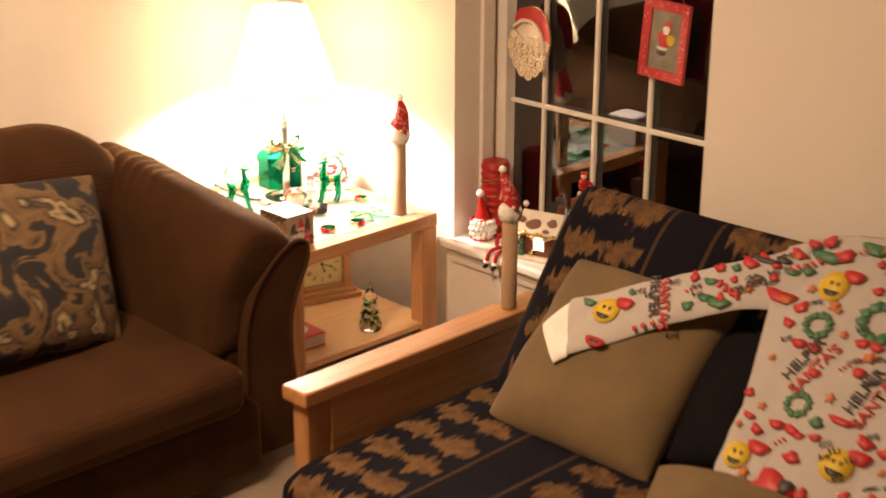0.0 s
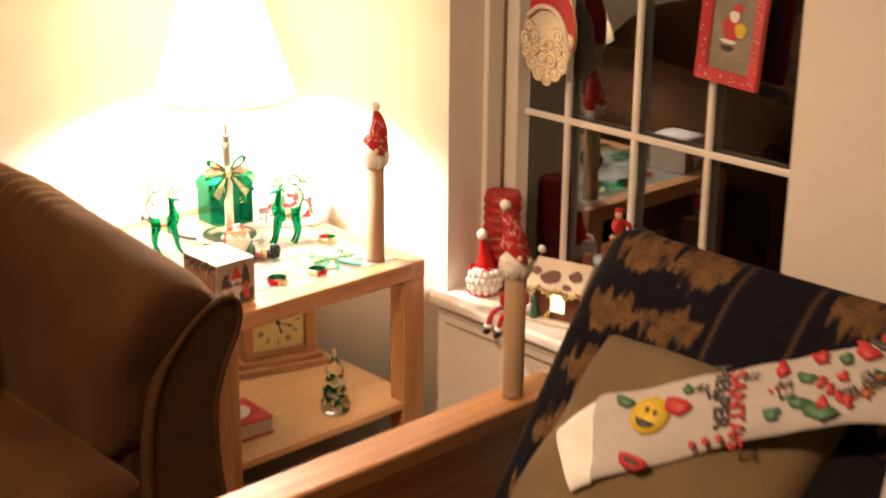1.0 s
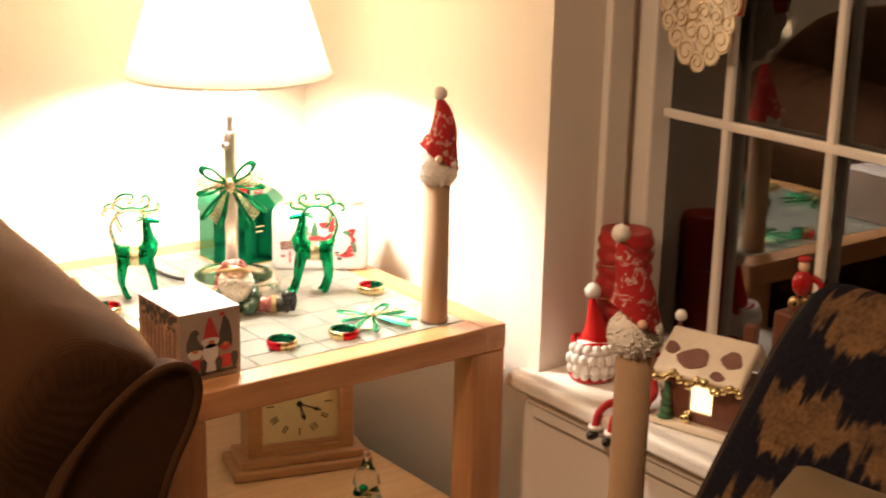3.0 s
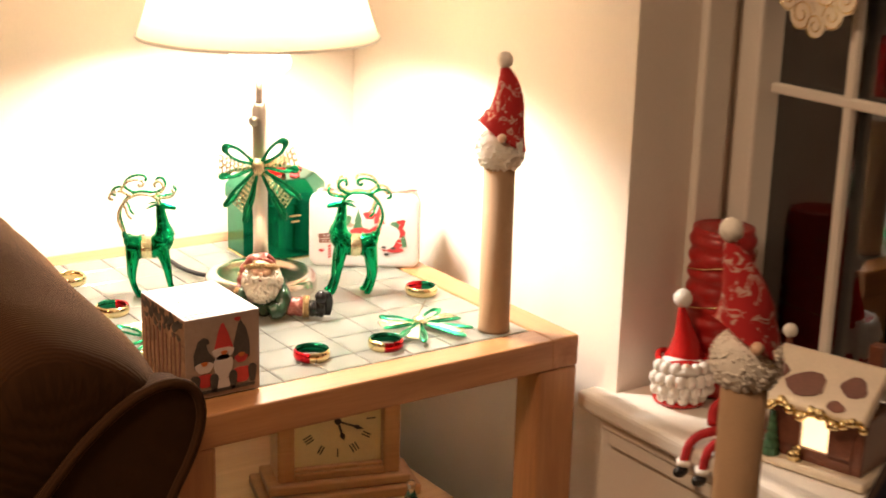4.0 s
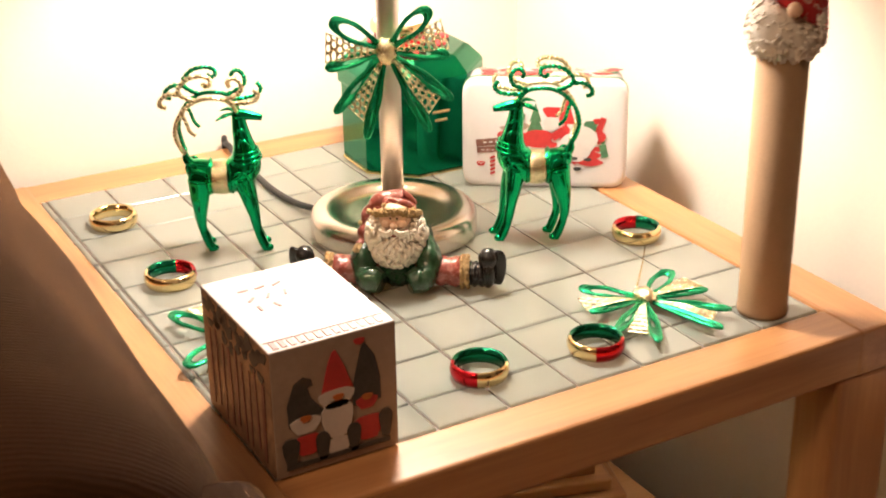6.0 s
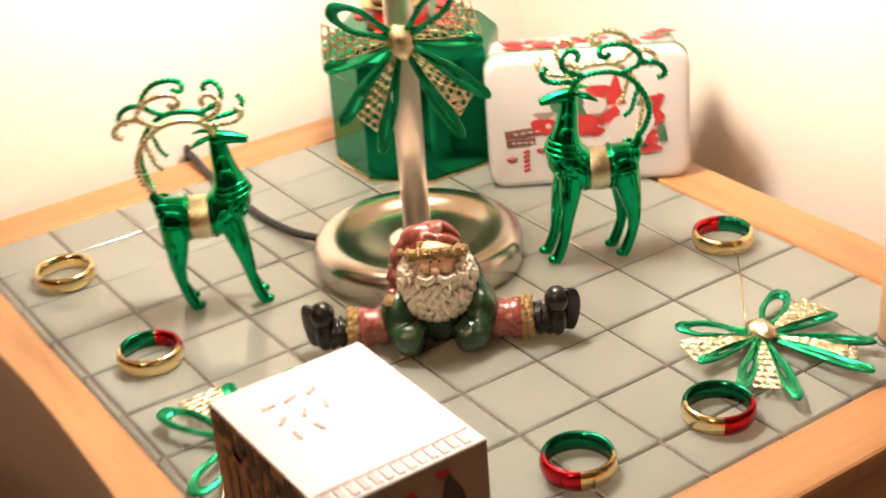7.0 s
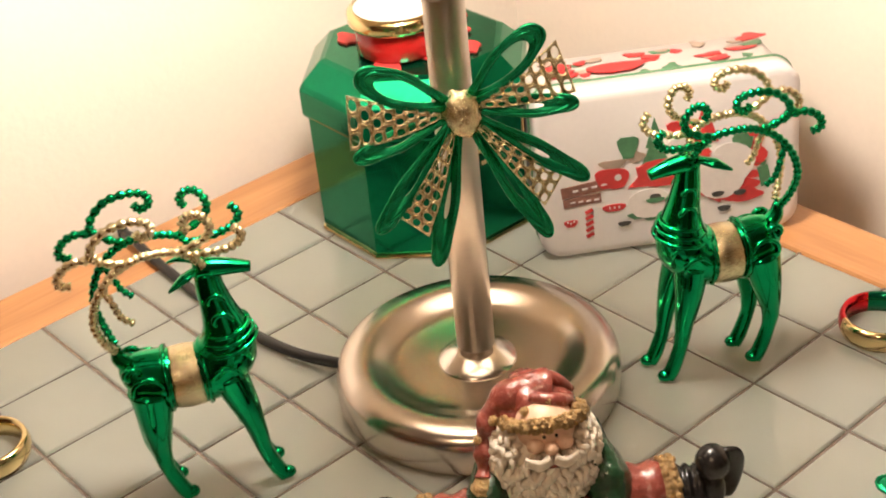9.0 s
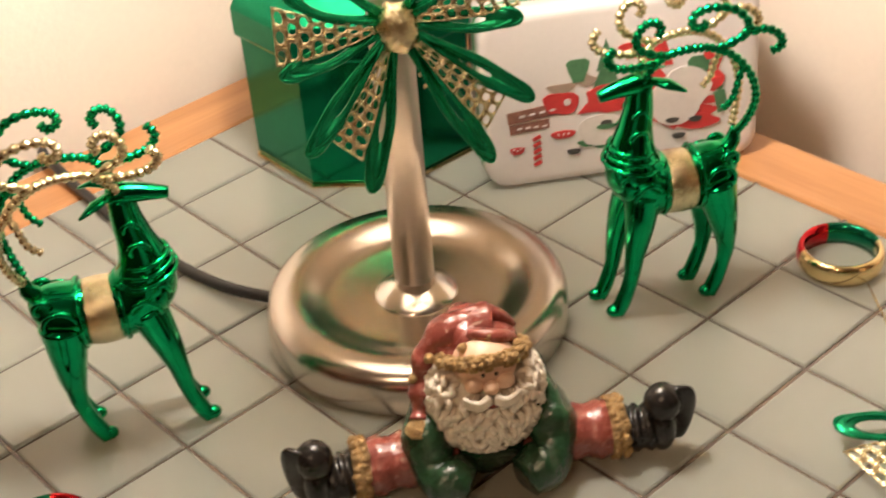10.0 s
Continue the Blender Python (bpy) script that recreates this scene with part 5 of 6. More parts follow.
box_print([lump(-0.050 + 0.0085 * k, 0.088 + 0.005 * math.sin(k * 2.3), 0.0062, 0.0055, 0.35, seed=k) for k in range(13)] + [lump(-0.045 + 0.013 * k, 0.076 + 0.004 * math.sin(k * 1.7), 0.0045, 0.004, 0.4, seed=k) for k in range(8)], DARKPRINT, SD)
box_print([bar(-0.048 + 0.012 * k, 0.040 + 0.004 * math.sin(k * 2), 0.0035 + 0.0015 * math.sin(k * 5), 0.062, 3 * math.sin(k * 3)) for k in range(9)], SIGNPRINT, SD, 0.0002)
pink = mat("faded pink print", (0.42, 0.25, 0.23), 0.5, vary=0.1, scale=60, fine=300, bump=0.0)
box_print([bar(-0.025 + 0.013 * (k % 3), 0.035 - 0.016 * (k // 3), 0.008, 0.0022, 15 * k) for k in range(8)] + [bar(-0.04 + 0.0065 * k, -0.054, 0.004, 0.010) for k in range(13)] + [bar(0.0, -0.0475, 0.09, 0.0008)], pink, TP)


# cardboard tubes with a gnome topper
def paper_tube(x, y, z, h, label):
    bm = bmesh.new()
    lathe(bm, [(0.0190, 0.002), (0.0212, 0.0), (0.0214, 0.004), (0.0208, 0.008), (0.0208, h), (0.0192, h), (0.0190, h - 0.03), (0.0190, 0.002)], 40, caps=(False, False))
    return single("cardboard_tube", bm, CARD, pose(x, y, z), label, "cardboard tube", "cardboard tubes with gnome toppers")


def gnome_topper(m, label, lean=1):
    """Fleece beard, felt nose and a drooping patterned hat with a pompom, in one mesh; faces -y."""
    bm = bmesh.new()
    got = ball(bm, (0, 0, 0.022), (0.031, 0.029, 0.031), 26, 0.10, 70, 0)
    for v in got:
        v.co += Vector((noise.noise(v.co * 260), noise.noise(v.co * 260 + Vector((9, 0, 0))), noise.noise(v.co * 260 + Vector((0, 9, 0))))) * 0.003
    tuft = random.Random(8)
    for k in range(700):
        d = Vector((tuft.gauss(0, 1), tuft.gauss(0, 1), tuft.gauss(0, 1))).normalized()
        q = Vector((d.x * 0.030, d.y * 0.028, 0.022 + d.z * 0.030))
        sweep(bm, [q - d * 0.001, q + d * 0.0014, q + d * 0.0026 + Vector((tuft.uniform(-0.001, 0.001), tuft.uniform(-0.001, 0.001), -0.001))], lambda t: 0.0017 * (1 - 0.55 * t), 5, 0)
    rings = []
    path = smooth_path([(0.001, 0, 0.040), (0.003 * lean, 0, 0.062), (0.008 * lean, 0.002, 0.090), ((0.007 if lean > 0 else -0.016), 0.004, 0.115), ((0.002 if lean > 0 else -0.022), 0.004, 0.130)], 6)
    for i, p in enumerate(path):
        t = i / (len(path) - 1)
        r = 0.0285 * (1 - t) ** 0.9 + 0.0035
        ring = []
        for k in range(26):
            a = 2 * math.pi * k / 26
            wob = 1 + 0.09 * math.sin(a * 3 + t * 4) * (1 - t)
            dip = -0.020 * math.cos(a) * (1 - t) ** 3 if i < 8 else 0
            ring.append(p + Vector((r * math.cos(a) * wob, r * math.sin(a) * wob * 0.9, dip)))
        rings.append(ring)
    skin_rings(bm, rings, slot=1)
    ball(bm, path[-1] + Vector((0, 0, 0.008)), 0.0105, 16, 0.2, 80, 0)
    ball(bm, (0.0, -0.033, 0.044), 0.006, 10, slot=2)
    return single("gnome_topper", bm, [FUR, HATPRINT, SKIN], m, label, "ornament", "gnome toppers")


TUBEL = "plain brown cardboard tube standing on the "
paper_tube(0.080, -0.201, TZ + 0.001, 0.232, TUBEL + "tiled table")
gnome_topper(frame_from((0.080, -0.201, TZ + 0.224), VIEWX, VIEWY), "gnome ornament with white fleece beard and red patterned hat")
paper_tube(-0.118, -0.838, FA + 0.001, 0.255, TUBEL + "oak armrest")
gnome_topper(frame_from((-0.118, -0.838, FA + 0.246), VIEWX, VIEWY), "gnome ornament with white fleece beard and red patterned hat", -1)

# ---- on the lower shelf ----
SZ = 0.2045
clock = thing("mantel_clock", frame_from((0.018, 0.112, SZ), (0.957, -0.29, 0), (0.29, 0.957, 0)), "oak mantel clock with square ivory dial", "clock")
for w, d, z, h, n in ((0.250, 0.105, 0.0, 0.018, "plinth"), (0.222, 0.088, 0.018, 0.016, "step")):
    bm = bmesh.new()
    box(bm, (0, 0, z + h / 2), (w, d, h), 0.004, 3)
    part(n, bm, CLOCKWOOD, clock)
bm = bmesh.new()
for x in (-0.082, 0.082):
    box(bm, (x, 0, 0.034 + 0.105), (0.026, 0.066, 0.21), 0.003)
box(bm, (0, 0, 0.034 + 0.006), (0.140, 0.066, 0.012), 0.002)
box(bm, (0, 0, 0.034 + 0.186), (0.140, 0.066, 0.048), 0.002)
box(bm, (0, 0.026, 0.034 + 0.10), (0.140, 0.010, 0.18))
part("case", bm, CLOCKWOOD, clock)
bm = bmesh.new()
box(bm, (0, 0, 0.034 + 0.215), (0.215, 0.082, 0.014), 0.005, 3)
part("cornice", bm, CLOCKWOOD, clock)
bm = bmesh.new()
box(bm, (0, -0.016, 0.034 + 0.087), (0.136, 0.003, 0.150))
dial = part("dial", bm, DIAL, clock)
for k in range(12):
    a = radians(90 - 30 * k)
    bm = bmesh.new()
    m = Matrix.Translation((0, -0.0178, 0.034 + 0.087)) @ Matrix(((1, 0, 0, 0), (0, 0, -1, 0), (0, 1, 0, 0), (0, 0, 0, 1))) @ Matrix.Rotation(a - math.pi / 2, 4, "Z")
    for j in range(1 + k % 3):
        plate(bm, bar((j - (k % 3) / 2) * 0.0045, 0.052, 0.0022, 0.014), 0.0004, m)
    part("numeral", bm, INK, dial)
for ang, ln, w in ((-112, 0.044, 0.0030), (-163, 0.034, 0.0036)):
    bm = bmesh.new()
    m = Matrix.Translation((0, -0.0186, 0.034 + 0.087)) @ Matrix(((1, 0, 0, 0), (0, 0, -1, 0), (0, 1, 0, 0), (0, 0, 0, 1))) @ Matrix.Rotation(radians(ang), 4, "Z")
    plate(bm, [(-w / 2, -0.006), (w / 2, -0.006), (w / 2, ln * 0.6), (w * 1.2, ln * 0.75), (0, ln), (-w * 1.2, ln * 0.75), (-w / 2, ln * 0.6)], 0.0006, m)
    plate(bm, disc(0.0055, 14), 0.0007, m)
    part("clock_hand", bm, INK, dial)
for z in (0.034 + 0.015, 0.034 + 0.160):
    bm = bmesh.new()
    box(bm, (0, -0.022, z), (0.138, 0.012, 0.006), 0.002)
    part("bezel", bm, CLOCKWOOD, clock)

tree = thing("glass_tree", pose(-0.046, -0.200, SZ), "clear glass tree jar filled with gold and green baubles", "ornament")
bm = bmesh.new()
lathe(bm, [(0.0, 0.001), (0.030, 0.0), (0.034, 0.006), (0.036, 0.020), (0.030, 0.040), (0.026, 0.050), (0.030, 0.056), (0.026, 0.074), (0.020, 0.088), (0.018, 0.095), (0.022, 0.102),
           (0.019, 0.114), (0.010, 0.130), (0.005, 0.142), (0.0042, 0.146), (0.006, 0.150), (0.004, 0.156), (0.0, 0.157)], 32, caps=(False, False))
part("glass_shell", bm, CLEAR, tree)
rnd = random.Random(8)
placed = []
for k in range(900):
    z = rnd.uniform(0.009, 0.095)
    r = rnd.uniform(0.0055, 0.0082)
    lim = float(np.interp(z, (0, 0.02, 0.04, 0.05, 0.056, 0.088, 0.1), (0.031, 0.033, 0.028, 0.024, 0.027, 0.018, 0.017))) - r - 0.0015
    a, q = rnd.uniform(0, 6.28), lim * rnd.uniform(0.2, 1) ** 0.5 if lim > 0 else 0
    c = Vector((q * math.cos(a), q * math.sin(a), z))
    if lim > 0 and z > r + 0.002 and all((c - o).length > (r + s) * 0.93 for o, s in placed):
        placed.append((c, r))
        bm = bmesh.new()
        ball(bm, c, r, 12)
        part("bauble", bm, (GOLDPLATE, CHROMEGREEN, GOLDPLATE, GREENMETAL, NICKEL)[len(placed) % 5], tree)
book = thing("book", pose(-0.295, -0.125, SZ, rz=-4), "thick red and white covered book lying on the shelf", "book")
bm = bmesh.new()
box(bm, (0, 0, 0.021), (0.158, 0.118, 0.034), 0.001)
part("page_block", bm, PAPER, book)
bm = bmesh.new()
for z in (0.002, 0.040):
    box(bm, (0, 0, z), (0.164, 0.124, 0.004), 0.0012)
box(bm, (-0.081, 0, 0.021), (0.004, 0.124, 0.036), 0.001)
part("cover", bm, REDPRINT, book)
bm = bmesh.new()
plate(bm, lump(0.0, 0.004, 0.060, 0.042, 0.08), 0.0006, Matrix.Translation((0, 0, 0.0420)))
part("cover_print", bm, PAPER, book, "white cover panel")

# ---- on the window sill ----
candle = thing("pillar_candle", pose(0.3589, -0.3358, SILL + 0.001), "tall red pillar candle wound with gold cord", "candle")
bm = bmesh.new()
prof = [(0.0, 0.0), (0.043, 0.0)] + [(0.0435 + 0.0022 * math.sin(k * 1.25), 0.004 + 0.0045 * k) for k in range(50)] + [(0.041, 0.231), (0.030, 0.229), (0.0, 0.226)]
lathe(bm, prof, 36, caps=(False, False))
part("wax", bm, WAX, candle)
bm = bmesh.new()
sweep(bm, [(0.0455 * math.cos(t * 14 - 2), 0.0455 * math.sin(t * 14 - 2), 0.08 + 0.12 * t) for t in np.linspace(0, 1, 90)], 0.0010, 5)
part("cord", bm, GOLDPLATE, candle)


def ceramic_gnome(m, h, w, label, pom=True, hat=REDGLOSS):
    """A glazed gnome with a tall hat and a moulded beard, one mesh; faces -y."""
    bm = bmesh.new()
    lathe(bm, [(0.0, 0.0), (w * 0.42, 0.0), (w * 0.44, 0.03 * h), (w * 0.34, 0.10 * h), (0.0, 0.24 * h)], 28, slot=3, caps=(False, False))
    rings = []
    for i in range(18):
        t = i / 17
        r = w * (0.31 * (1 - t) ** 1.25 + 0.045)
        rings.append([(w * 0.05 * math.sin(t * 5) + r * math.cos(a), r * math.sin(a), h * (0.36 + 0.56 * t)) for a in np.linspace(0, 2 * math.pi, 25)[:-1]])
    skin_rings(bm, rings, slot=0)
    ball(bm, (0, -w * 0.10, h * 0.25), (w * 0.47, w * 0.40, h * 0.22), 22, slot=1)
    for row, (z, k0, rr) in enumerate(((0.37, 7, 0.44), (0.27, 8, 0.50), (0.17, 7, 0.47), (0.09, 5, 0.36))):
        for k in range(k0):
            a = radians(-165 + 150 * (k + 0.5) / k0)
            ball(bm, (w * rr * math.cos(a), w * (rr * 0.88 * math.sin(a) - 0.08), h * z), (w * 0.105, w * 0.085, h * 0.065), 10, slot=1)
    for s in (1, -1):
        sweep(bm, smooth_path([(0, -w * 0.50, h * 0.36), (s * w * 0.16, -w * 0.48, h * 0.35), (s * w * 0.30, -w * 0.38, h * 0.40)], 5), lambda t: w * 0.075 * (1 - 0.7 * t), 8, 1)
    ball(bm, (0, -w * 0.47, h * 0.40), w * 0.065, 10, slot=2)
    sweep(bm, [(w * 0.38 * math.cos(a), w * 0.38 * math.sin(a), h * 0.40 + h * 0.02 * math.sin(a * 3)) for a in np.linspace(0, 2 * math.pi, 40)], w * 0.055, 8, 0)
    if pom:
        ball(bm, (w * 0.05 * math.sin(5), 0, h * 0.95), w * 0.155, 14, 0.12, 80, 1)
    return single("gnome_figurine", bm, [hat, WHITE, SKIN, REDGLOSS], m, label, "figurine", "gnomes on the window sill")


ceramic_gnome(frame_from((0.2876, -0.3461, SILL + 0.001), VIEWX, VIEWY), 0.152, 0.082, "glossy red ceramic gnome with white beard and pompom hat")
ceramic_gnome(frame_from((0.3145, -0.5092, SILL + 0.001), VIEWX, VIEWY), 0.152, 0.058, "brown hatted ceramic gnome behind the village house", True, TERRA)


def cloth_elf(m):
    """A soft doll seated on the sill edge with dangling boots, one mesh."""
    bm = bmesh.new()
    ball(bm, (0, 0.0, 0.035), (0.024, 0.020, 0.036), 16, 0.1, 40, 0)
    ball(bm, (0.0, -0.002, 0.085), (0.022, 0.020, 0.022), 16, slot=1)
    rings = [[(0.012 * t * t + 0.026 * (1 - t) * math.cos(a), 0.024 * (1 - t) * math.sin(a) + 0.006 * t, 0.092 + 0.055 * t) for a in np.linspace(0, 6.283, 19)[:-1]] for t in np.linspace(0, 0.98, 9)]
    skin_rings(bm, rings, slot=0)
    ball(bm, (0.012, 0.006, 0.149), 0.008, 10, 0.2, 60, 2)
    for s in (1, -1):
        sweep(bm, smooth_path([(0.012 * s, -0.004, 0.016), (0.014 * s - 0.008, -0.045, 0.014), (0.015 * s - 0.012, -0.062, 0.002), (0.016 * s - 0.014, -0.066, -0.020)], 5), 0.0058, 12, 0)
        sweep(bm, [(0.016 * s - 0.014, -0.066, -0.018), (0.016 * s - 0.014, -0.066, -0.025)], 0.0100, 12, 2)
        ball(bm, (0.016 * s - 0.014, -0.071, -0.033), (0.0075, 0.012, 0.008), 12, slot=3)
        sweep(bm, smooth_path([(0.020 * s, 0, 0.055), (0.034 * s, -0.012, 0.038), (0.024 * s, -0.026, 0.022)], 5), 0.0065, 10, 0)
    return single("elf_doll", bm, [REDCLOTH, SKIN, FUR, BLACKRESIN], m, "soft red elf doll seated with black boots over the sill edge", "doll")


cloth_elf(frame_from((0.2536, -0.4937, SILL + 0.002), (0.05, -1, 0), (1, 0.05, 0)))

house = thing("village_house", frame_from((0.3, -0.5918, SILL + 0.001), (0.25, -0.97, 0), (0.97, 0.25, 0)), "lit ceramic village house with snowy roof and gold garland", "ornament")
bm = bmesh.new()
box(bm, (0, 0, 0.006), (0.150, 0.105, 0.012), 0.004, 2)
part("snowy_base", bm, SNOW, house)
bm = bmesh.new()
for x in (-0.056, 0.056):
    box(bm, (x, 0.005, 0.046), (0.014, 0.080, 0.070), 0.002)
box(bm, (0, 0.035, 0.046), (0.10, 0.012, 0.070))
box(bm, (0, -0.030, 0.076), (0.10, 0.012, 0.012))
box(bm, (0, -0.030, 0.020), (0.10, 0.012, 0.016))
for x in (-0.034, 0.034):
    box(bm, (x, -0.030, 0.048), (0.032, 0.012, 0.050), 0.001)
part("wall", bm, TERRA, house)
bm = bmesh.new()
box(bm, (0, -0.028, 0.049), (0.040, 0.006, 0.046), 0.001)
part("lit_window", bm, WINDOWGLOW, house, "warmly lit house window")
bm = bmesh.new()
for sgn in (-1, 1):
    m = Matrix.Translation((0, sgn * 0.026, 0.109)) @ Matrix.Rotation(radians(-sgn * 42), 4, "X")
    vs = box(bm, (0, 0, 0), (0.142, 0.078, 0.012), 0.005, 3, m)
    for v in vs:
        v.co += Vector((0, 0, 0.006 * noise.noise(v.co * 60)))
part("roof", bm, SNOW, house, "cream snow covered roof")
for x, y, w, d, turn in ((-0.016, -0.006, 0.050, 0.034, 4), (0.040, 0.010, 0.034, 0.026, -8), (-0.054, 0.012, 0.022, 0.020, 10), (0.030, -0.026, 0.024, 0.014, 0)):
    bm = bmesh.new()
    plate(bm, [(x + px, y + py) for px, py in lump(0, 0, w / 2, d / 2, 0.14, 12, w * 90)], 0.003, Matrix.Translation((0, -0.026, 0.109)) @ Matrix.Rotation(radians(42), 4, "X") @ Matrix.Translation((0, 0, 0.0055)) @ Matrix.Rotation(radians(turn), 4, "Z"))
    part("roof_patch", bm, TERRA, house, "bare brown roof patch")
bm = bmesh.new()
box(bm, (0.046, 0.016, 0.140), (0.018, 0.016, 0.044), 0.002)
part("chimney", bm, TERRA, house)
for k in range(22):
    x = -0.07 + 0.0067 * k
    bm = bmesh.new()
    ball(bm, (x, -0.058 - 0.003 * math.sin(k * 2.1), 0.082 - 0.006 * math.sin(k * 0.9)), 0.0056 + 0.0016 * math.sin(k * 3), 8, 0.3, 60)
    part("garland_ball", bm, GOLDPLATE, house, "shiny gold garland ball")
bm = bmesh.new()
for k in range(5):
    lathe(bm, [(0.013 * (1 - k * 0.16), 0.012 + 0.010 * k), (0.004, 0.026 + 0.010 * k)], 10, (-0.052, -0.043, 0))
part("fir_tree", bm, GREENPRINT, house, "small green fir")
bm = bmesh.new()
ball(bm, (-0.020, -0.045, 0.018), (0.009, 0.006, 0.008), 10)
ball(bm, (-0.016, -0.046, 0.028), 0.005, 10)
part("gold_ornament", bm, GOLDPLATE, house)


def soldier(m):
    bm = bmesh.new()
    for x in (-0.009, 0.009):
        ball(bm, (x, 0, 0.011), (0.009, 0.008, 0.011), 12, slot=1)
    ball(bm, (0, 0, 0.040), (0.015, 0.012, 0.019), 14, slot=0)
    sweep(bm, smooth_path([(0.012, 0, 0.048), (0.024, -0.002, 0.040), (0.026, -0.004, 0.030)], 4), 0.005, 8, 0)
    ball(bm, (0, 0, 0.064), (0.008, 0.008, 0.009), 12, slot=2)
    ball(bm, (0, 0, 0.074), (0.010, 0.009, 0.005), 12, slot=0)
    return single("red_figurine", bm, [REDGLOSS, GOLDPLATE, SKIN], m, "small red coated figurine on a gold block", "figurine")


bm = bmesh.new()
box(bm, (0, 0, 0.105), (0.050, 0.050, 0.21), 0.004, 2)
single("wooden_block", bm, TERRA, pose(0.3145, -0.7239, SILL + 0.001), "dark wooden block behind the futon back", "block")
soldier(frame_from((0.3145, -0.7239, SILL + 0.212), VIEWX, VIEWY))

# ---- hanging in the window ----
HANG = Matrix(((0, 0, 1, 0), (-1, 0, 0, 0), (0, 1, 0, 0), (0, 0, 0, 1)))      # outline x to -y, y to z, depth to x


def hanging(y, z, x, roll=0.0):
    return Matrix.Translation((x, y, z)) @ HANG @ Matrix.Rotation(radians(roll), 4, "Z")


pic = thing("hanging_picture", hanging(-0.9148, 1.1414, 0.4115, -4) @ Matrix.Scale(1.032, 4), "small red framed winter picture hung in the window", "picture")
bm = bmesh.new()
outer, inner = rounded(0.148, 0.212, 0.003, 2), rounded(0.098, 0.160, 0.002, 2)
skin_rings(bm, [[(x, y, 0.0) for x, y in inner], [(x, y, -0.008) for x, y in inner], [(x * 0.985, y * 0.985, -0.012) for x, y in outer], [(x, y, -0.009) for x, y in outer], [(x, y, 0.0) for x, y in outer]], caps=(False, False), smooth=False)
part("picture_frame", bm, REDPRINT, pic, "red frame with pale flecks")
bm = bmesh.new()
plate(bm, rounded(0.10, 0.162, 0.002, 2), 0.003, Matrix.Translation((0, 0, -0.003)))
part("card", bm, PICPRINT, pic)
for shapes, material, z in (([lump(-0.002, 0.004, 0.022, 0.026, 0.15), lump(0.008, 0.044, 0.012, 0.010, 0.2)], REDPRINT, -0.0045), ([lump(0.018, 0.004, 0.013, 0.016, 0.1)], YELLOWPRINT, -0.0050),
                            ([lump(0.002, 0.028, 0.011, 0.013, 0.15), lump(-0.006, -0.022, 0.018, 0.005, 0.2)], WHITE, -0.0055), ([lump(-0.008, -0.036, 0.014, 0.008, 0.3)], DARKPRINT, -0.0045)):
    bm = bmesh.new()
    for o in shapes:
        plate(bm, o, 0.001, Matrix.Translation((0, 0, z)))
    part("print", bm, material, pic)
bm = bmesh.new()
rnd = random.Random(5)
for k in range(60):
    s = rnd.random()
    x, y = ((rnd.uniform(-0.07, 0.07), rnd.choice((-1, 1)) * rnd.uniform(0.086, 0.101)) if s < 0.45 else (rnd.choice((-1, 1)) * rnd.uniform(0.054, 0.069), rnd.uniform(-0.1, 0.1)))
    plate(bm, disc(0.0016, 6, (x, y)), 0.0008, Matrix.Translation((0, 0, -0.0122)))
part("flecks", bm, PAPER, pic)
bm = bmesh.new()
sweep(bm, smooth_path([(-0.06, 0.106, -0.006), (-0.035, 0.135, -0.004), (0, 0.30, 0), (0.035, 0.135, -0.004), (0.06, 0.106, -0.006)], 6), 0.0012, 6)
part("cord", bm, REDPRINT, pic)

face = thing("santa_ornament", hanging(-0.4266, 1.0743, 0.4074) @ Matrix.Scale(1.032, 4), "flat winter face ornament with gold curled beard and red hat", "ornament")
bm = bmesh.new()
plate(bm, [(-0.062, 0.02), (-0.058, 0.06), (-0.04, 0.085), (0.0, 0.095), (0.045, 0.085), (0.068, 0.05), (0.074, 0.0), (0.070, -0.03), (0.052, -0.035), (0.040, 0.02), (0.010, 0.045), (-0.03, 0.045)], 0.005, Matrix.Translation((0, 0, -0.006)))
part("hat", bm, REDPRINT, face)
bm = bmesh.new()
plate(bm, disc(0.052, 26, (-0.010, -0.005), 1, 1.1), 0.004, Matrix.Translation((0, 0, -0.002)))
part("face", bm, SNOW, face)
bm = bmesh.new()
plate(bm, lump(-0.006, -0.046, 0.060, 0.056, 0.06), 0.004, Matrix.Translation((0, 0, -0.0065)))
part("beard", bm, SNOW, face)
CURLS = [(-0.058, 0.004), (-0.066, -0.022), (-0.062, -0.050), (-0.046, -0.074), (-0.024, -0.092), (0.000, -0.104), (0.022, -0.090), (0.042, -0.068), (0.054, -0.042), (0.056, -0.014),
         (-0.040, -0.012), (-0.036, -0.040), (-0.016, -0.060), (0.010, -0.062), (0.032, -0.036), (0.030, -0.006), (-0.014, -0.026), (0.008, -0.030)]
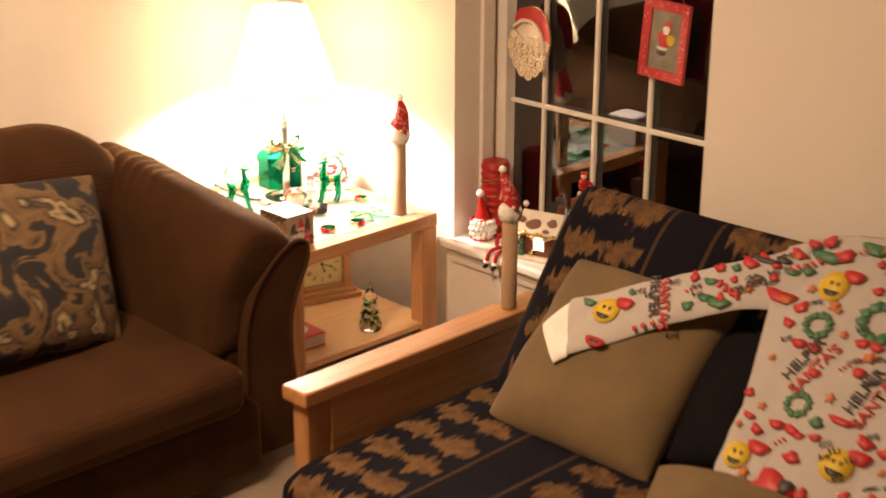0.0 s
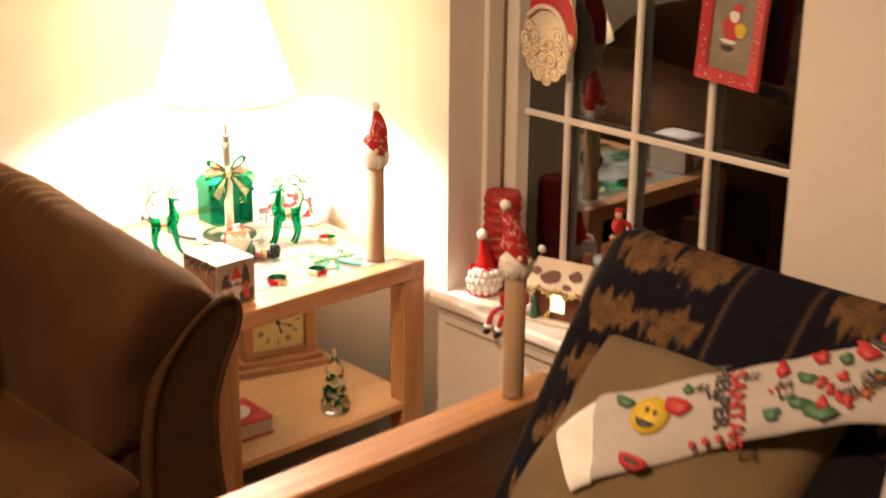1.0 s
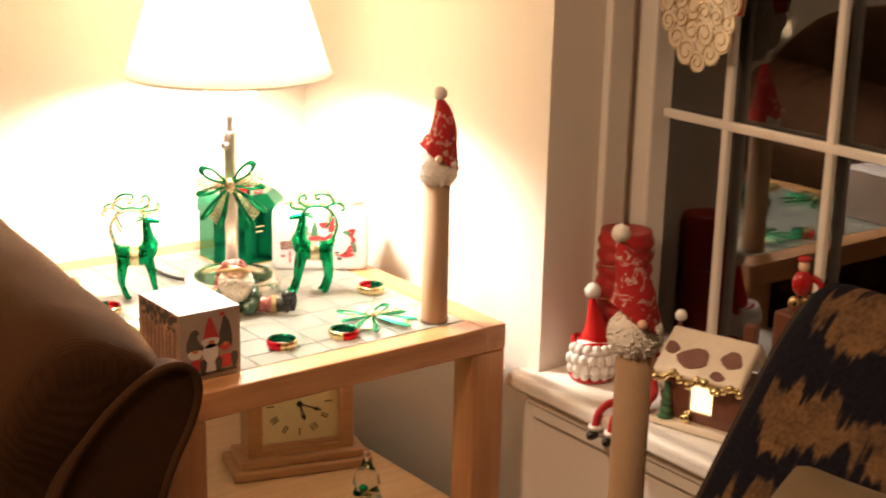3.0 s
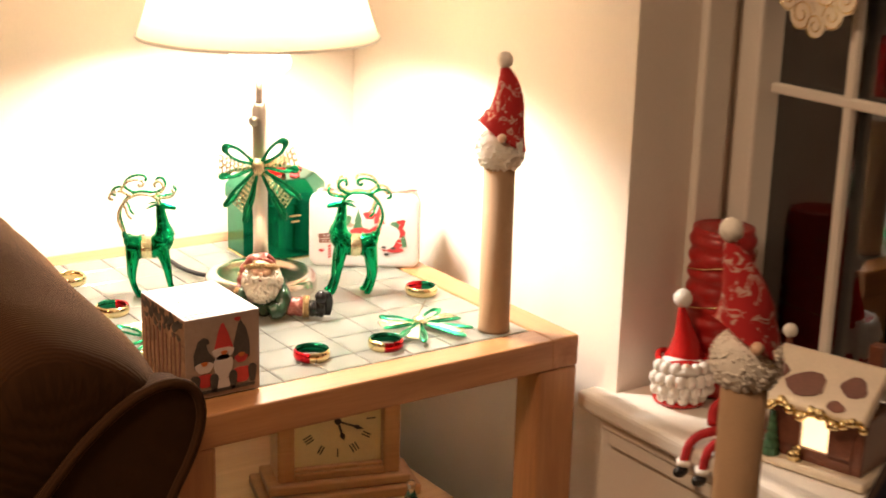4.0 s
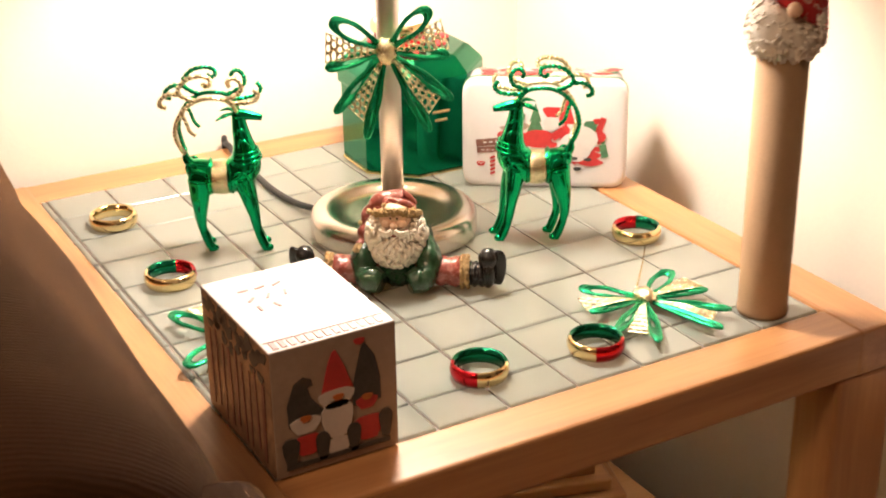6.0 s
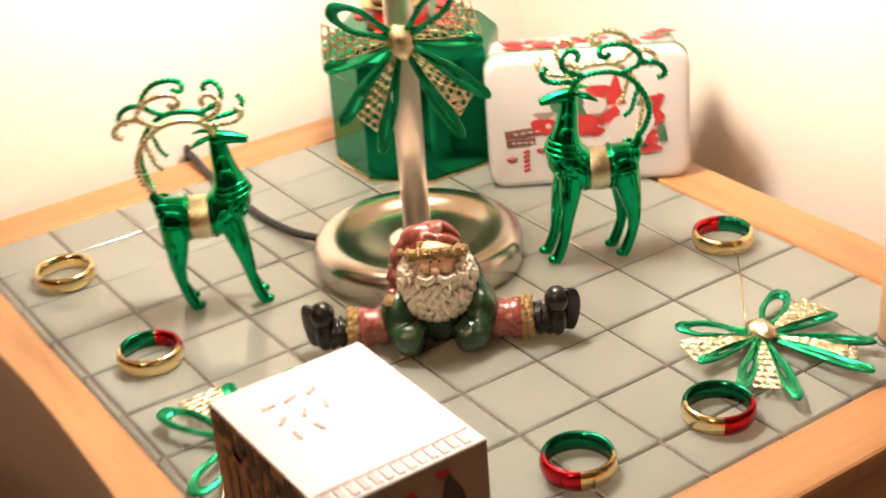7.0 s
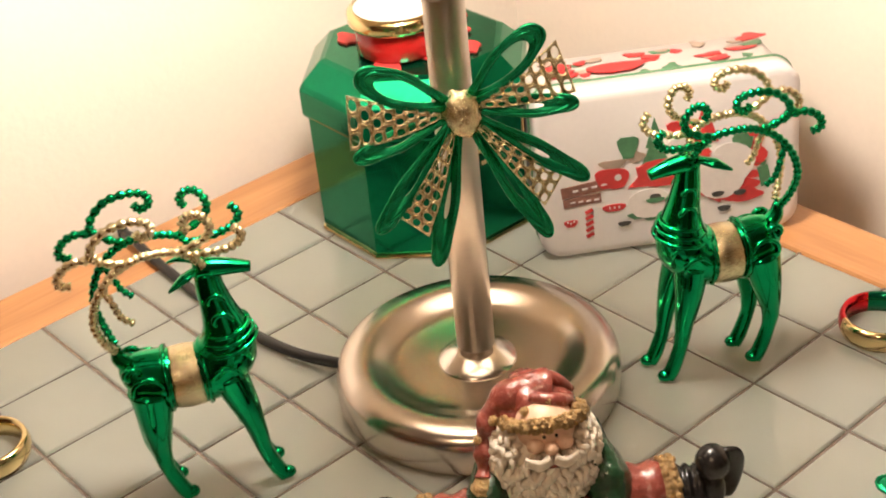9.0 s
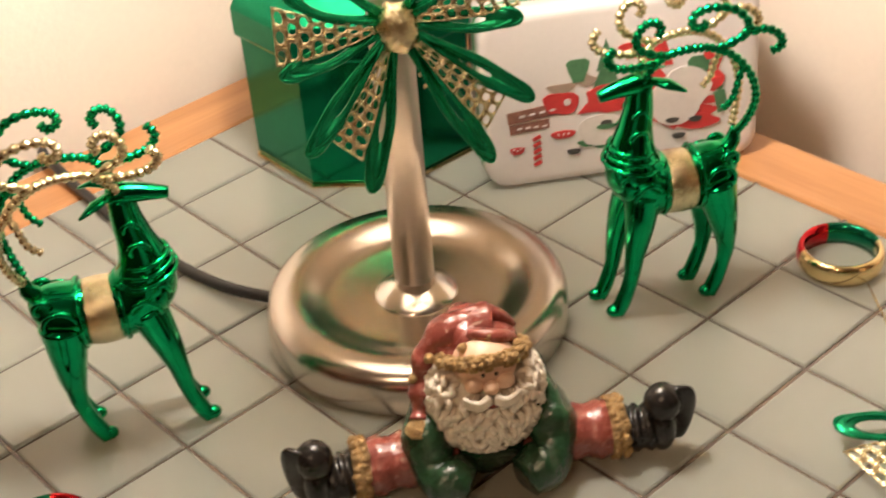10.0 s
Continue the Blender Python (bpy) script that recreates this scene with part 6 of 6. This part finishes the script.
for k, (x, y) in enumerate(CURLS):
    r = 0.0165 + 0.0025 * math.sin(k * 2.1)
    turn = -1 if x > -0.006 else 1
    bm = bmesh.new()
    plate(bm, disc(r, 22, (x, y), 1.0, 1.08), 0.0035, Matrix.Translation((0, 0, -0.0095 - 0.0012 * (k % 3))))
    curl = part("curl", bm, SNOW, face)
    bm = bmesh.new()
    sweep(bm, [(x + r * (1.0 - 0.75 * t) * math.cos(turn * t * 9.5 + k), y + r * (1.0 - 0.75 * t) * math.sin(turn * t * 9.5 + k) * 1.08, -0.0098 - 0.0012 * (k % 3)) for t in np.linspace(0, 1, 30)], 0.0011, 6)
    part("gold_line", bm, GOLDPLATE, curl, "thin gold outline")
bm = bmesh.new()
sweep(bm, smooth_path([(-0.060, 0.030, -0.008), (-0.03, 0.050, -0.009), (0.01, 0.050, -0.009), (0.042, 0.022, -0.009), (0.060, -0.034, -0.008)], 5), 0.0060, 8)
part("hat_brim", bm, SNOW, face)
bm = bmesh.new()
sweep(bm, smooth_path([(0.0, 0.095, -0.003), (0.03, 0.092, -0.003), (0.06, 0.068, -0.003), (0.076, 0.02, -0.003), (0.074, -0.03, -0.003)], 5), 0.0022, 6)
part("gold_edge", bm, GOLDPLATE, face)
bm = bmesh.new()
sweep(bm, [(0.0, 0.094, -0.003), (0.002, 0.35, -0.001)], 0.0010, 5)
part("cord", bm, GOLDPLATE, face)

# ---- on the futon ----
SLOPE = Vector((0.74, 0, 0.673))                       # up along the leaning back


def on_back(a, b, lift=0.0):
    """Place on the leaning plane of the futon back: a along its length, b up it."""
    return Vector((-0.15, -a, 0.72)) + SLOPE * b + Vector((-0.673, 0, 0.74)) * lift


cushion("cushion", 0.50, 0.50, 0.17, OLIVE, frame_from(on_back(1.335, -0.235, -0.035), (0.02, -1, 0.02), SLOPE), "olive velvet cushion leaning on the futon back", "pillow", 0.012, 1.0)
# second one: black form filling the dark area between cushion and pyjamas
cushion("cushion", 0.36, 0.36, 0.13, MATTBLACK, frame_from(on_back(1.72, -0.20, -0.055), (0.1, -1, 0.1), SLOPE), "black cushion shape between the olive cushion and the pyjamas", "pillow", 0.01, 5.0)
cushion("cushion", 0.40, 0.40, 0.14, OLIVE, frame_from((-0.61, -1.89, 0.415), (0.4, -1, 0.05), (0.75, 0.2, 0.25)), "olive cushion under the printed pyjamas", "pillow", 0.012, 9.0)

pj = thing("printed_pyjamas", pose(0, 0, 0), "white cotton pyjama top with red and green winter print", "clothing")


def cloth_height(a, b):
    return 0.064 + 0.010 * noise.noise(Vector((a * 9, b * 9, 0))) + 0.005 * noise.noise(Vector((a * 24, b * 24, 4)))


def cloth_panel(low, high, n=30, k=14, thick=0.012):
    """A double layer of cloth between two edges given as (a, b) points."""
    lo, hi = smooth_path([(x, y, 0) for x, y in low], 8), smooth_path([(x, y, 0) for x, y in high], 8)
    pick = lambda c, t: c[min(len(c) - 1, int(round(t * (len(c) - 1))))]
    rings = []
    for i in range(n + 1):
        t = i / n
        p, q = pick(lo, t), pick(hi, t)
        up = [p.lerp(q, j / k) for j in range(k + 1)]
        ring = [on_back(u.x, u.y, cloth_height(u.x, u.y) - 0.010 * abs(j / k * 2 - 1) ** 6) for j, u in enumerate(up)]
        ring += [on_back(u.x, u.y, cloth_height(u.x, u.y) - thick) for u in up[::-1]]
        rings.append(ring)
    bm = bmesh.new()
    skin_rings(bm, rings)
    return bm


soften(part("sleeve", cloth_panel([(1.268, -0.292), (1.36, -0.222), (1.48, -0.127), (1.64, -0.032), (1.76, -0.01)], [(1.205, -0.150), (1.30, -0.085), (1.42, -0.010), (1.565, 0.076), (1.70, 0.165)]), COTTON, pj))
soften(part("body", cloth_panel([(1.80, -0.44), (2.05, -0.46), (2.35, -0.42)], [(1.64, 0.139), (1.832, 0.223), (2.30, 0.26)], 30, 22), COTTON, pj))
soften(part("hem", cloth_panel([(1.755, -0.40), (1.80, -0.45), (1.86, -0.46)], [(1.745, -0.06), (1.80, 0.0), (1.86, 0.05)], 14, 18, 0.016), COTTON, pj))
soften(part("cuff", cloth_panel([(1.255, -0.315), (1.268, -0.300), (1.285, -0.286)], [(1.168, -0.236), (1.185, -0.190), (1.215, -0.150)], 8, 10, 0.014), WHITE, pj, "plain white cuff"))


def print_shapes(name, shapes, material, lift, label=""):
    for o in shapes:
        bm = bmesh.new()
        c = (sum(p[0] for p in o) / len(o), sum(p[1] for p in o) / len(o))
        mids, rims = [], []
        for up in (lift, lift + 0.0008):
            mids.append(bm.verts.new(on_back(*c, cloth_height(*c) + up)))
            rims.append([bm.verts.new(on_back(a, b, cloth_height(a, b) + up)) for a, b in o])
        n = len(o)
        for i in range(n):
            k = (i + 1) % n
            bm.faces.new((mids[0], rims[0][k], rims[0][i])).smooth = True
            bm.faces.new((mids[1], rims[1][i], rims[1][k])).smooth = True
            bm.faces.new((rims[0][i], rims[0][k], rims[1][k], rims[1][i]))
        part(name, bm, material, pj, label)


def star(cx, cy, r):
    return [(cx + r * (1 if k % 2 == 0 else 0.45) * math.cos(k * math.pi / 5 + 0.3), cy + r * (1 if k % 2 == 0 else 0.45) * math.sin(k * math.pi / 5 + 0.3)) for k in range(10)]


smiles = [(1.318, -0.150, 0.034), (1.80, 0.075, 0.036), (1.795, -0.355, 0.030), (2.00, -0.30, 0.036)]
print_shapes("yellow_print", [disc(r, 18, (a, b)) for a, b, r in smiles], YELLOWPRINT, 0.0035)
print_shapes("red_print", [lump(a + 0.036, b + 0.030, 0.024, 0.018, 0.2) for a, b, r in smiles] + [lump(1.335, -0.232, 0.026, 0.015, 0.2), lump(1.70, 0.015, 0.034, 0.020, 0.3), lump(1.90, -0.39, 0.045, 0.030, 0.3, seed=2),
             lump(1.95, -0.10, 0.014, 0.014), lump(1.86, -0.13, 0.014, 0.012), lump(1.965, -0.21, 0.028, 0.010), bar(1.85, -0.44, 0.07, 0.018, -10)]
             + [lump(a + s * 0.016, b - 0.034, 0.016, 0.011, 0.2, seed=s) for a, b in ((1.815, -0.045), (1.94, 0.0), (1.86, -0.23)) for s in (-1, 1)]
             + [bar(1.41 + 0.018 * k, -0.168 + 0.013 * k, 0.009, 0.012, 40) for k in range(4)] + [bar(1.69 + 0.013 * k, 0.085 + 0.009 * k, 0.007, 0.016, 60) for k in range(5)]
             + [bar(1.55 + 0.018 * k, 0.0 - 0.006 * k, 0.010, 0.020, 20 * k) for k in range(4)], REDPRINT, 0.0045)


def wreath(cx, cy, r):
    return [lump(cx + r * math.cos(t), cy + r * math.sin(t), r * 0.34, r * 0.34, 0.3, 8, k) for k, t in enumerate(np.linspace(0, 2 * math.pi, 12)[:-1])]


print_shapes("green_print", wreath(1.815, -0.025, 0.026) + wreath(1.94, 0.025, 0.042) + wreath(1.86, -0.205, 0.024) + [lump(1.755, 0.135, 0.040, 0.018, 0.3), lump(1.85, 0.180, 0.030, 0.020, 0.3), lump(1.565, -0.045, 0.030, 0.018, 0.35),
             lump(1.265, -0.145, 0.016, 0.012, 0.3), lump(1.63, 0.04, 0.012, 0.010, 0.3)], GREENPRINT, 0.0035)
print_shapes("orange_print", [star(1.825, 0.030, 0.018), star(1.955, -0.06, 0.018), star(1.755, 0.055, 0.013), star(1.69, 0.12, 0.012), star(1.83, -0.385, 0.016), lump(1.715, 0.012, 0.014, 0.012, 0.2)], ORANGEPRINT, 0.0055)
rnd = random.Random(33)
taken = [(a, b, r + 0.02) for a, b, r in smiles] + [(1.815, -0.04, 0.045), (1.94, 0.015, 0.06), (1.86, -0.21, 0.04), (1.90, -0.39, 0.05), (1.845, -0.115, 0.05), (1.70, 0.015, 0.04), (1.99, -0.14, 0.06), (1.43, -0.085, 0.06)]
more = {"red": [], "green": [], "orange": [], "yellow": []}
for k in range(700):
    a, b = rnd.uniform(1.34, 2.25), rnd.uniform(-0.42, 0.21)
    if a < 1.75:
        b = (a - 1.24) * 0.68 - 0.215 + rnd.uniform(-0.045, 0.055)
    elif b > 0.12 + (a - 1.64) * 0.3:
        continue
    r = rnd.uniform(0.010, 0.017)
    if all((a - x) ** 2 + (b - y) ** 2 > (r + q) ** 2 for x, y, q in taken):
        taken.append((a, b, r + 0.004))
        kind = rnd.choice(("red", "red", "red", "green", "orange", "cane"))
        if kind == "cane":
            more["red"] += [bar(a + 0.007 * j, b + 0.007 * j, 0.005, 0.009, 70) for j in range(-1, 2)]
        elif kind == "orange":
            more["orange"].append(star(a, b, r))
        else:
            more[kind].append(lump(a, b, r * rnd.uniform(0.8, 1.3), r * rnd.uniform(0.6, 1.0), 0.35, 10, k))
print_shapes("red_print", more["red"], REDPRINT, 0.0045)
print_shapes("green_print", more["green"], GREENPRINT, 0.0040)
print_shapes("orange_print", more["orange"], ORANGEPRINT, 0.0050)
rnd = random.Random(21)
marks = []
for k in range(34):
    a, b = rnd.uniform(1.36, 2.15), rnd.uniform(-0.40, 0.18)
    if a < 1.74:
        b = (a - 1.24) * 0.68 - 0.225 + rnd.uniform(-0.03, 0.06)
    marks += [bar(a + 0.008 * j, b + 0.004 * j, 0.0035, 0.014, rnd.uniform(-50, 50)) for j in range(3)]
print_shapes("dark_print", marks + [lump(1.335, -0.232, 0.014, 0.005), lump(1.625, 0.085, 0.034, 0.008, 0.2), lump(1.665, 0.098, 0.018, 0.009, 0.2), lump(1.93, -0.385, 0.014, 0.022, 0.3)]
             + [lump(a - 0.008, b + 0.006, 0.003, 0.006) for a, b, r in smiles] + [lump(a + 0.008, b + 0.006, 0.003, 0.006) for a, b, r in smiles]
             + [[(a + r * 0.6 * math.cos(t), b - 0.004 + r * 0.6 * math.sin(t)) for t in np.linspace(3.5, 5.9, 7)] for a, b, r in smiles], DARKPRINT, 0.0062)


def lettering(words, a, b, turn, height, material):
    """Printed words on the cloth."""
    cu = bpy.data.curves.new("words", "FONT")
    cu.body, cu.size, cu.align_x, cu.align_y = words, height, "CENTER", "CENTER"
    cu.offset = height * 0.018
    tmp = bpy.data.objects.new("words", cu)
    me = bpy.data.meshes.new_from_object(tmp)
    bpy.data.objects.remove(tmp)
    c, s = math.cos(radians(turn)), math.sin(radians(turn))
    for v in me.vertices:
        x, y = v.co.x, v.co.y
        p, q = a + x * c - y * s, b + x * s + y * c
        v.co = on_back(p, q, cloth_height(p, q) + 0.0058)
    me.materials.append(material)
    ob = new("lettering", me)
    ob.parent = pj
    sd = ob.modifiers.new("thick", "SOLIDIFY")
    sd.thickness = 0.0008


for a, b, turn in ((1.425, -0.085, -62), (1.835, -0.115, 70), (1.99, -0.14, 76)):
    lettering("SANTA'S", a + 0.022, b - 0.004, turn, 0.036, REDPRINT)
    lettering("HELPER", a - 0.012, b + 0.008, turn, 0.034, DARKPRINT)

# ---- tiles of the table top ----
tile_meshes = {}
for x0, x1 in cuts(FX0, FX1, -0.0025):
    for y0, y1 in cuts(FY0, FY1, 0.0008):
        w, d = round(x1 - x0 - 0.0022, 4), round(y1 - y0 - 0.0022, 4)
        if (w, d) not in tile_meshes:
            bm = bmesh.new()
            skin_rings(bm, [[(sx * (w / 2 - i), sy * (d / 2 - i), z) for sx, sy in ((-1, -1), (1, -1), (1, 1), (-1, 1))] for i, z in ((0.0, -0.004), (0.0, -0.0009), (0.0009, 0.0))], smooth=False)
            tile_meshes[w, d] = mesh_of("tile", bm, TILE)
        t = new("tile", tile_meshes[w, d])
        t.parent = table
        t.location = ((x0 + x1) / 2, (y0 + y1) / 2, TZ + 0.0004 + random.uniform(-0.0002, 0.0002))
        t.rotation_euler = (random.uniform(-0.003, 0.003), random.uniform(-0.003, 0.003), random.uniform(-0.004, 0.004))
